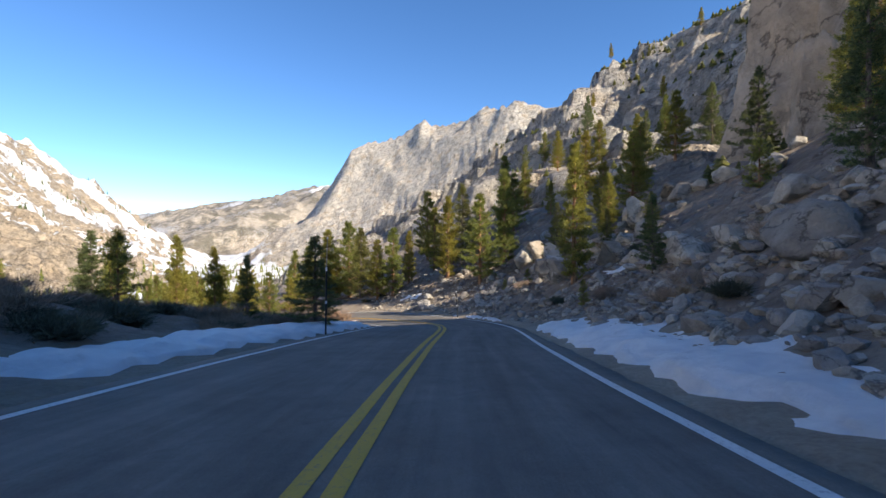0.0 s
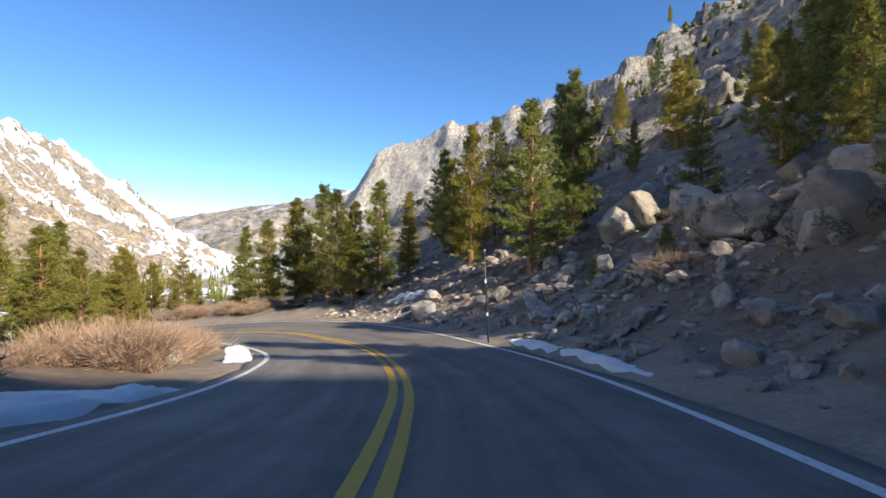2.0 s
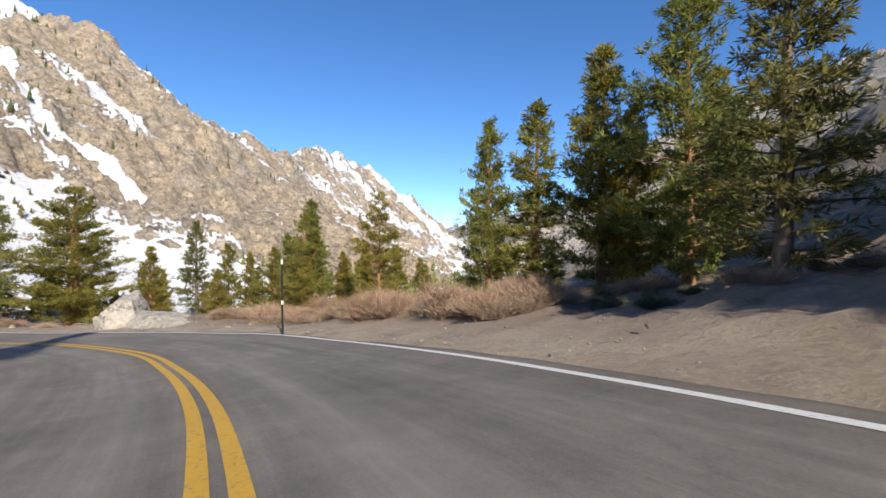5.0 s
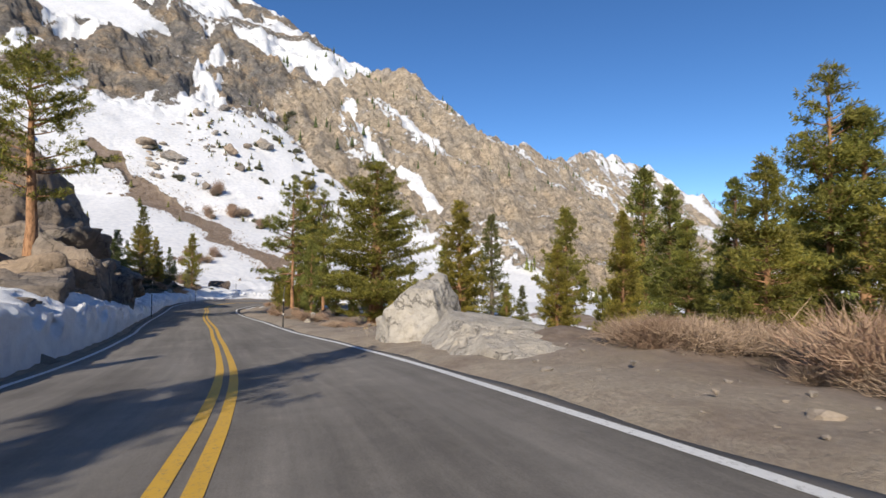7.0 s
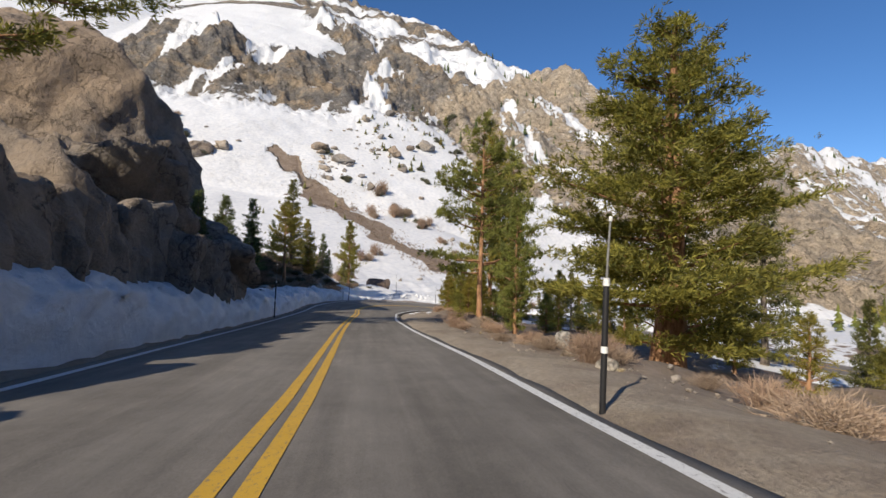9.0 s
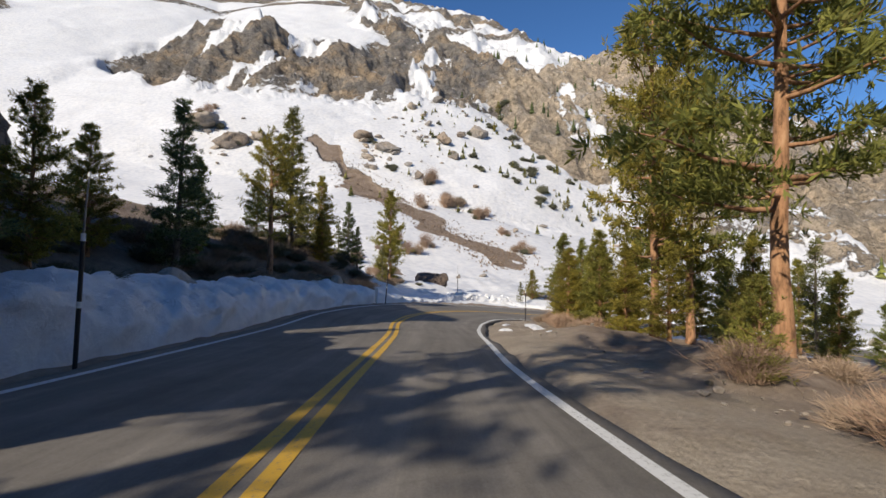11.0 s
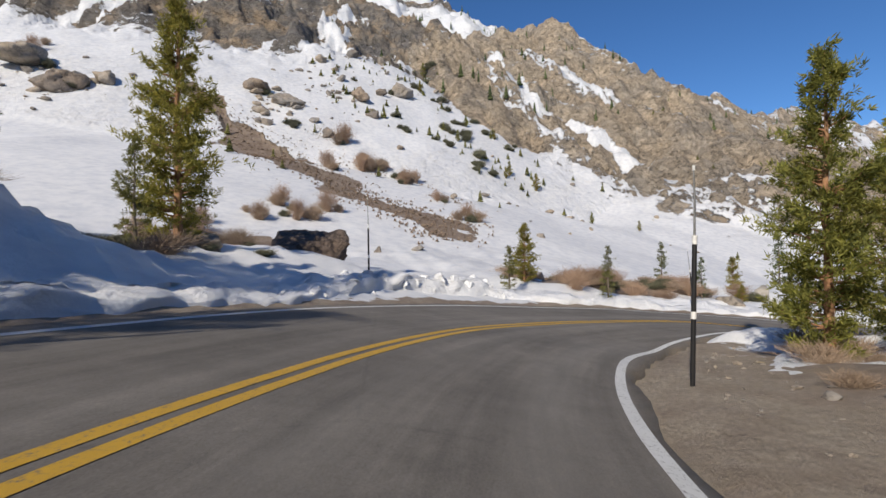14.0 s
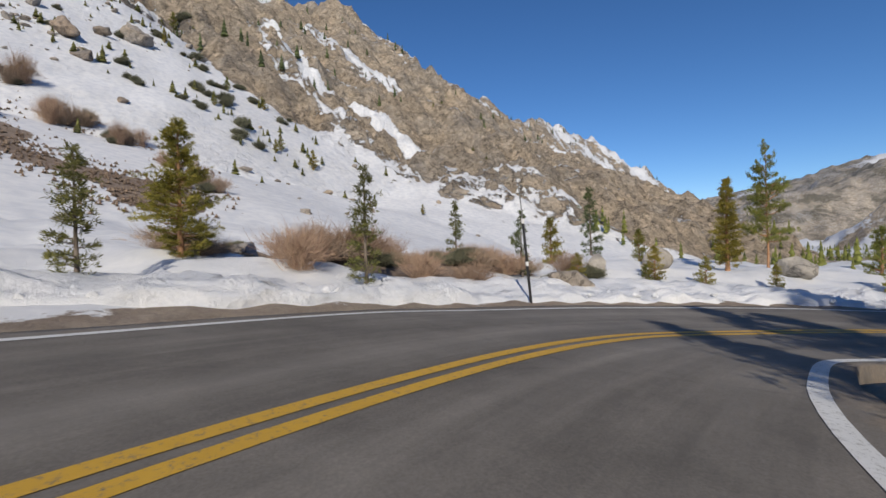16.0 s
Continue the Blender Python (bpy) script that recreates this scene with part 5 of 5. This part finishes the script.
# the bank side of the straight
plant("ragged", -65.4, 44.7, 11.8, 1.0, "ragged old pine on the rock outcrop", z=-8.1)
for x, y, h, kind in [(-75.6, 46.2, 5.4, "fir"), (-77.5, 45.4, 5.0, "full"), (-80.5, 45.6, 6.2, "fir"), (-92.4, 43.4, 7.2, "fir"), (-90.0, 41.6, 5.2, "full_b"), (-95.5, 42.6, 5.0, "full"), (-85.5, 43.6, 5.2, "full"), (-104.5, 44.0, 9.6, "fir"), (-102.3, 42.6, 3.4, "thin"), (-106.4, 45.6, 4.2, "full_b"), (-108.1, 45.0, 6.4, "full"),
                      (-111.3, 46.4, 5.0, "fir"), (-112.9, 46.8, 3.7, "fir"), (-109.6, 43.0, 4.2, "full"), (-118.4, 48.2, 2.7, "thin"), (-117.5, 44.0, 3.4, "thin"), (-62, 40, 6, "full"), (-58, 42, 5, "fir")]:
    plant(kind, x, y, h, group="pines above the snow bank")
plant("full", -120.6, 48.6, 9.8, 1.0, "full pine at the edge of the snowfield", group="pines above the snow bank")
plant("ragged", -99.4, 44.6, 7.2, 0.8, "old pine with a forked pale trunk", group="pines above the snow bank")

# the far side of the last bend
plant("full", -128.6, 64.4, 3.7, 1.3, "young pine standing in snow")
plant("thin", -125.6, 62.6, 1.9, 1.2, "small thin pine in snow")
plant("thin", -125.3, 67.9, 2.2, 1.0, "tiny yellowish pine seedling")
plant("spire", -126.8, 88.0, 4.9, 1.2)
plant("open", -126.0, 90.5, 5.6, 0.7, "pine with a bare orange trunk")
for x, y, h, kind in [(-127.2, 77.4, 1.4, "young"), (-125.6, 79.2, 1.2, "young"), (-128.3, 75.6, 1.9, "thin"), (-124.8, 82.0, 1.5, "young"), (-123.4, 84.6, 1.3, "young"), (-131, 80, 2.8, "young"), (-129, 84, 2.2, "young"), (-126, 80.5, 1.7, "young"), (-122, 92, 3.0, "young"), (-120.5, 87.5, 2.0, "young"), (-133.5, 86, 3.6, "thin"), (-136, 78, 2.6, "thin"), (-118, 97, 4.0, "full")]:
    plant(kind, x, y, h, group="young pines beyond the bend")


# ---- bushes ----
def make_twigs(name, a, b):
    n = Nodes(name, 0.9)
    n.colour(n.mix(1.0, n.ramp(n.island(), (0.0, a), (1.0, b)), n.ramp(n.random(), (0.0, 0.75), (1.0, 1.2)), "MULTIPLY"))
    return n.mat


WILLOW = make_twigs("willow_twigs", (0.22, 0.135, 0.095), (0.43, 0.305, 0.21))
DRY = make_twigs("dry_brush_twigs", (0.20, 0.14, 0.10), (0.42, 0.315, 0.225))
SAGE = make_twigs("sage_leaves", (0.075, 0.080, 0.055), (0.17, 0.165, 0.10))
GRASS = make_twigs("dry_grass", (0.34, 0.27, 0.16), (0.52, 0.43, 0.28))


def bush(seed, name, label, stems, height, spread, material, thick=0.008, fine=2):
    """A bush of bent bare stems that fan out from the root."""
    rng = np.random.default_rng(seed)
    root = rng.normal(0, 0.22 * spread, (stems, 3)) * np.array([1, 1, 0])
    a = rng.uniform(0, 6.28, stems)
    out = rng.uniform(0.15, 1.0, stems) * spread
    h = height * rng.uniform(0.45, 1.05, stems) * (1 - 0.35 * out / spread)
    tip = root + np.stack([np.cos(a) * out, np.sin(a) * out, h], 1)
    mid = root * 0.5 + tip * 0.5 + np.stack([np.zeros(stems), np.zeros(stems), 0.12 * h], 1) + rng.normal(0, 0.05, (stems, 3))
    pieces = []
    lines = [(root, mid, tip)]
    for _ in range(fine):
        f = rng.uniform(0.3, 0.9, stems)[:, None]
        start = mid * (1 - f) + tip * f
        end = start + (tip - root) * rng.uniform(0.2, 0.45, (stems, 1)) + rng.normal(0, 0.16 * spread, (stems, 3))
        lines.append((start, (start + end) / 2 + rng.normal(0, 0.03, (stems, 3)), end))
    for p, q, r in lines:
        side = np.cross(r - p, rng.normal(0, 1, (stems, 3)))
        side *= thick / (np.linalg.norm(side, axis=1)[:, None] + 1e-9)
        v = np.stack([p - side, p + side, q + side * 0.8, q - side * 0.8, r], 1).reshape(-1, 3)
        i = np.arange(stems)[:, None] * 5
        faces = (i + np.array([[0, 1, 2, 3]])).tolist() + (i + np.array([[3, 2, 4]])).tolist()
        pieces.append((v, faces))
    verts, faces, base = [], [], 0
    for v, f in pieces:
        verts.append(v)
        faces += [[k + base for k in q] for q in f]
        base += len(v)
    return tagged(mesh_object(name, np.vstack(verts), faces, material, None, False), label, "bush")


BUSH = {
    "willow": bush(1, "willow_bush", "leafless red-brown willow bush beside the road", 380, 1.2, 1.0, WILLOW, 0.006, 4),
    "dry": bush(2, "dry_bush", "leafless tan brush beside the shoulder", 380, 0.75, 0.85, DRY, 0.006, 4),
    "sage": bush(3, "sage_bush", "low grey-green sagebrush on stony soil", 620, 0.55, 0.75, SAGE, 0.010, 4),
    "grass": bush(4, "grass_clump", "clump of dry straw-coloured grass", 160, 0.35, 0.3, GRASS, 0.007, 1),
}
set_out = set()


def shrub(kind, x, y, size, rng, group, tall=1.0):
    m = pose(x, y, ground_z(x, y) - 0.04, *rng.uniform(-8, 8, 2), rng.uniform(0, 360)) @ Matrix.Diagonal((size * rng.uniform(0.85, 1.25), size * rng.uniform(0.85, 1.25), size * tall, 1))
    if kind in set_out:
        ob = copy_thing(BUSH[kind], m)
    else:
        ob = BUSH[kind]
        ob.matrix_world = m
        set_out.add(kind)
    return tagged(ob, group=group)


rng = np.random.default_rng(21)
for s0, s1, o0, o1, count, kinds, size in [
        (36, 47, 5.8, 8.8, 30, ("willow",), 0.9), (40, 60, 5.4, 8.5, 16, ("willow", "dry"), 0.9), (62, 81, -7.8, -11.0, 120, ("dry", "dry", "willow"), 0.85), (52, 66, -7.5, -13, 30, ("sage", "dry"), 0.62), (58, 72, -11, -16, 22, ("dry", "sage"), 0.7),
        (100, 126, -5.4, -8.5, 46, ("dry", "grass", "willow"), 0.5), (134, 160, -6.4, -10.5, 50, ("dry", "willow", "grass"), 0.62), (160, 172, -5.8, -9, 14, ("dry", "grass"), 0.8), (0, 32, 6.8, 14, 100, ("sage", "dry"), 1.05), (4, 50, -7, -20, 30, ("sage", "dry"), 0.9),
        (118, 148, 6.8, 13, 70, ("sage", "dry", "sage"), 1.15), (136, 152, 6.6, 11, 80, ("sage", "sage", "dry"), 0.95), (150, 160, 9, 14, 12, ("sage", "dry"), 0.9), (86, 100, -5.6, -7.5, 12, ("grass", "dry"), 0.7)]:
    for k in range(count):
        x, y = beside(rng.uniform(s0, s1), rng.uniform(min(o0, o1), max(o0, o1)))
        shrub(kinds[k % len(kinds)], x, y, size * rng.uniform(0.6, 1.25), rng, "brush along the road")
for k in range(64):
    x, y = -130.3 + rng.normal(0, 2.0), 71.5 + rng.normal(0, 3.6)
    if x < -126.8:
        shrub(("sage", "dry", "sage", "willow")[k % 4], x, y, rng.uniform(0.55, 1.0), rng, "brush beyond the bend")


# rocks, shrubs and small trees that stand out of the snowfield: place and width
for k, (x, y, wide) in enumerate([(-259, 52, 10.7), (-275, 66, 10.7), (-248, 22, 8.4), (-242, 30, 10.6), (-293, 48, 6), (-284, 37, 5.7), (-228, 44, 6.3), (-168, 80, 1.8), (-227, 63, 2.8), (-237, -34, 14.4), (-228, -20, 13),
                                  (-233, -12, 7.5), (-246, 56, 6), (-300, 60, 5), (-268, 58, 6), (-150, 60, 1.6), (-146, 56, 1.2)]):
    rock_thing("snowfield_boulder", "tan and grey rock knoll standing out of the snow", (x, y), (wide * 0.8, wide * 0.62, wide * (0.75 if k % 3 else 0.6)), 600 + k, ROCK if k % 2 else OUTCROP, 4, (0, 0, 37 * k), 9, 0.13, 0.3, "rocks on the snowfield")
snow_rng = np.random.default_rng(64)
for kinds, spots in ((("sage",), [(-328, 83, 8.5), (-280, 81, 6.6), (-252, 63, 4.7), (-251, 85, 7.4), (-237, 87, 7.6), (-252, 79, 6.5), (-255, 101, 4.2), (-262, 95, 5.6), (-230, 34, 4.8), (-275, 50, 3.9), (-287, 72, 5.7), (-262, 85, 5.6), (-271, 93, 5.3),
                                  (-238, 77, 5.7), (-230, 84, 7.1), (-242, 65, 4.8), (-262, 50, 6), (-277, 63, 5), (-246, 24, 5), (-236, -30, 7), (-228, -16, 6)]),
                     (("dry", "sage", "willow"), [(-215, 56, 7.7), (-203, 63, 5.1), (-204, 47, 4.5), (-173, 70, 3.8), (-189, 69, 2.8), (-158, 48, 3.8), (-163, 51, 3.3), (-160, 45, 3.3), (-155, 43, 3.3), (-217, 54, 5), (-223, 48, 6), (-212, 62, 5), (-247, -38, 8), (-140, 44, 3.4), (-148, 40, 3.6), (-133, 42, 2.6), (-129, 46.5, 2.2)])):
    for x, y, wide in spots:
        for k in range(4):
            shrub(kinds[k % len(kinds)], x + snow_rng.normal(0, 0.26 * wide), y + snow_rng.normal(0, 0.26 * wide), wide * snow_rng.uniform(0.2, 0.4), snow_rng, "shrubs on the snowfield", 1.9)
for x, y, h in [(-234, 95, 4.6), (-231, 102, 5.4), (-231, 93, 3.6), (-262, 88, 4.5), (-283, 74, 5), (-246, 82, 4), (-325, 80, 7), (-258, 97, 3.6), (-217, 112, 3.4), (-205, 118, 2.6)]:
    plant("full", x, y, h, 1.1, "small dark conifer standing in the snow", "small trees on the snowfield")


# ---- poles and markers ----
def plain(name, colour, rough=0.5, metal=0.0):
    n = Nodes(name, rough)
    grime = n.ramp(n.noise(0.08, 6, 0.7), (0.35, 0.7), (0.6, 1.0))
    n.colour(n.mix(1.0, grime, colour, "MULTIPLY"))
    n.set(n.shader, Metallic=metal)
    return n.mat


BLACK, SILVER, TAPE = plain("black_pole_plastic", (0.018, 0.018, 0.020)), plain("grey_rod", (0.32, 0.32, 0.31), 0.4, 0.6), plain("white_reflective_tape", (0.85, 0.85, 0.83), 0.35)


def snow_pole(height=3.0):
    base = thing("snow_pole", "thin black snow pole with white reflective bands", "snow pole", "snow poles along the road")
    part("post", *tube([(0, 0, -0.4), (0, 0, 1.0), (0, 0, 2.02)], [0.036, 0.036, 0.034], 10), BLACK, base, "black lower tube")
    part("rod", *tube([(0, 0, 1.95), (0.01, 0, 2.5), (0.03, 0.01, height)], [0.017, 0.015, 0.011], 8), SILVER, base, "thin grey extension rod")
    for z, h in ((0.92, 0.10), (1.93, 0.12), (height - 0.08, 0.07)):
        r = 0.040 if z < 1.9 else (0.037 if z < 2.1 else 0.02)
        part("reflective_band", *tube([(0.0, 0, z), (0.0, 0, z + h)] if z < 2.1 else [(0.028, 0.008, z), (0.03, 0.01, z + h)], [r, r], 10), TAPE, base, "white reflective tape")
    return base


first_pole = snow_pole()
for k, (x, y, lean_x, lean_y, tall) in enumerate([(1.25, 39.2, 1.5, -3.5, 1.15), (-4.6, 18.2, 0, 1, 1.1), (-25.4, 59.2, 1, -1, 1.22), (-57.15, 58.4, 0, 1, 0.65), (-81.0, 48.6, 0, 1, 0.95), (-105.4, 50.3, 1, 5, 1.15), (-108.6, 60.4, 0, -3, 0.95), (-120.8, 55.5, 0, 0, 1.0), (-124.2, 72.0, 0, 4, 0.95)]):
    m = pose(x, y, ground_z(x, y), lean_x, lean_y, 30 * k) @ Matrix.Diagonal((1, 1, tall, 1))
    if k:
        copy_thing(first_pole, m)
    else:
        first_pole.matrix_world = m


def marker_post(x, y, turn, z):
    base = thing("marker_post", "white flexible roadside marker post in snow", "marker post", "white marker posts")
    bm = bmesh.new()
    bmesh.ops.create_cube(bm, size=1, matrix=Matrix.Translation((0, 0, 0.5)) @ Matrix.Diagonal((0.10, 0.03, 1.5, 1)))
    bmesh.ops.bevel(bm, geom=bm.edges[:], offset=0.01, segments=2, affect="EDGES")
    me = bpy.data.meshes.new("blade")
    bm.to_mesh(me)
    bm.free()
    me.materials.append(TAPE)
    blade = new("blade", me)
    blade.parent = base
    part("reflector", *tube([(0, -0.02, 1.05), (0, -0.024, 1.05)], [0.035, 0.035], 10), SILVER, blade, "round grey reflector")
    base.matrix_world = pose(x, y, z, 0, 2, turn)


marker_post(-104.75, 49.8, 80, -15.1)
marker_post(-105.15, 49.65, 84, -15.1)


# ---- distant woods ----
def distant_woods(name, label, seed, count, place, low, high, material, wide=1.0):
    rng = np.random.default_rng(seed)
    xy = place(rng, count)
    z = land(xy[:, 0], xy[:, 1])
    a = np.linspace(0, 2 * math.pi, 7)[:-1]
    pieces = []
    for (x, y), g in zip(xy, z):
        h = rng.uniform(low, high)
        r = h * rng.uniform(0.13, 0.24) * wide
        tiers, v, f = 5, [], []
        for t in range(tiers):
            z0, z1 = h * (0.08 + 0.86 * t / tiers), h * (0.08 + 0.92 * (t + 1.5) / (tiers + 0.6))
            rr = r * (1 - t / tiers) ** 0.8 * rng.uniform(0.75, 1.2, 6)
            b = len(v)
            turn = rng.uniform(0, 6.28)
            v += [(x + rr[k] * math.cos(a[k] + turn), y + rr[k] * math.sin(a[k] + turn), g + z0 + rng.normal(0, 0.03 * h)) for k in range(6)] + [(x, y, g + min(z1, h))]
            f += [(b + k, b + (k + 1) % 6, b + 6) for k in range(6)]
        pieces.append((np.array(v), np.array(f)))
    return tagged(mesh_object(name, *joined(pieces), material, None, False), label, "trees", kind="stuff")


def in_valley(rng, n):
    d, a = rng.uniform(110, 700, n), np.radians(rng.uniform(-5, 62, n))
    x, y = -60 - np.sin(a) * d, 60 + np.cos(a) * d
    low = land(x, y) < valley(x, y) + 14 + 10 * fractal(x, y, 60, 2, 8)
    keep = low & (x > -330 + 0.1 * y) & ~((x < -110) & (y < 165))
    return np.stack([x, y], 1)[keep]


def on_ridges(rng, n):
    x, y = rng.uniform(-560, -300, n), rng.uniform(60, 760, n)
    h = from_crest(x, y, HUMP, 0.95, 120, 0.5)
    keep = (h > 5) & (fractal(x, y, 45, 3, 90) > -0.12 + 0.5 * smooth(0, 90, h - 30) * (rng.random(n) < 0.8))
    return np.stack([x, y], 1)[keep]


def clustered(rng, n, spots, spread):
    c = np.array(spots)[rng.integers(0, len(spots), n)]
    return c + rng.normal(0, spread, (n, 2))


def on_snowfield(rng, n):
    near = clustered(rng, n // 2, [(-280, 38), (-256, 45), (-252, 54), (-248, 63), (-291, 51), (-324, 83), (-295, 61), (-247, 77), (-240, 83), (-233, 86), (-235, 95), (-230, 101), (-258, 101), (-285, 74), (-276, 80), (-310, 70)], 5.0)
    x, y = rng.uniform(-340, -175, n), rng.uniform(-60, 260, n)
    keep = fractal(x, y, 42, 3, 91) > 0.5
    return np.vstack([near, np.stack([x, y], 1)[keep]])


def on_brush(rng, n):
    spots = [(-228, 18), (-222, 24), (-217, 27), (-215, 35), (-208, 36), (-204, 38), (-200, 42), (-194, 45), (-187, 50), (-182, 52), (-178, 56), (-174, 59), (-168, 63), (-164, 65)]
    tufts_near = clustered(rng, n // 4, [(-215, 56), (-212, 66), (-191, 70), (-171, 69), (-161, 63), (-228, 43), (-214, 46)], 2.2)
    return np.vstack([clustered(rng, n, spots, 4.0), tufts_near])


def on_cliffs(rng, n):
    x, y = rng.uniform(-60, 110, n), rng.uniform(170, 520, n)
    keep = (fractal(x, y, 30, 3, 92) > 0.0) & (x > -60 + 0.2 * y)
    return np.stack([x, y], 1)[keep]


def on_ledges(rng, n):
    x, y = rng.uniform(14, 100, n), rng.uniform(34, 210, n)
    keep = (fractal(x, y, 14, 3, 93) > 0.05) & (off_road(x, y) > 24)
    return np.stack([x, y], 1)[keep]


distant_woods("valley_woods", "pine woods on the valley floor", 31, 1300, in_valley, 3, 7.5, NEEDLES)
distant_woods("ridge_trees", "scattered dark conifers on the rocky ridge", 32, 700, on_ridges, 3.5, 8, FIR_NEEDLES)
distant_woods("cliff_shrubs", "dark green shrubs on the ledges of the granite slope", 37, 1500, on_ledges, 0.7, 2.2, FIR_NEEDLES, 2.4)
distant_woods("slope_shrubs", "scattered small conifers and shrubs on the snowfield", 33, 200, on_snowfield, 0.8, 3.2, FIR_NEEDLES, 1.6)
distant_woods("slope_brush", "low brown brush that breaks through the snowfield", 35, 1500, on_brush, 0.15, 0.45, DRY, 3.2)
distant_woods("cliff_trees", "scattered pines on the granite slope", 34, 650, on_cliffs, 3, 7, FIR_NEEDLES, 1.5)
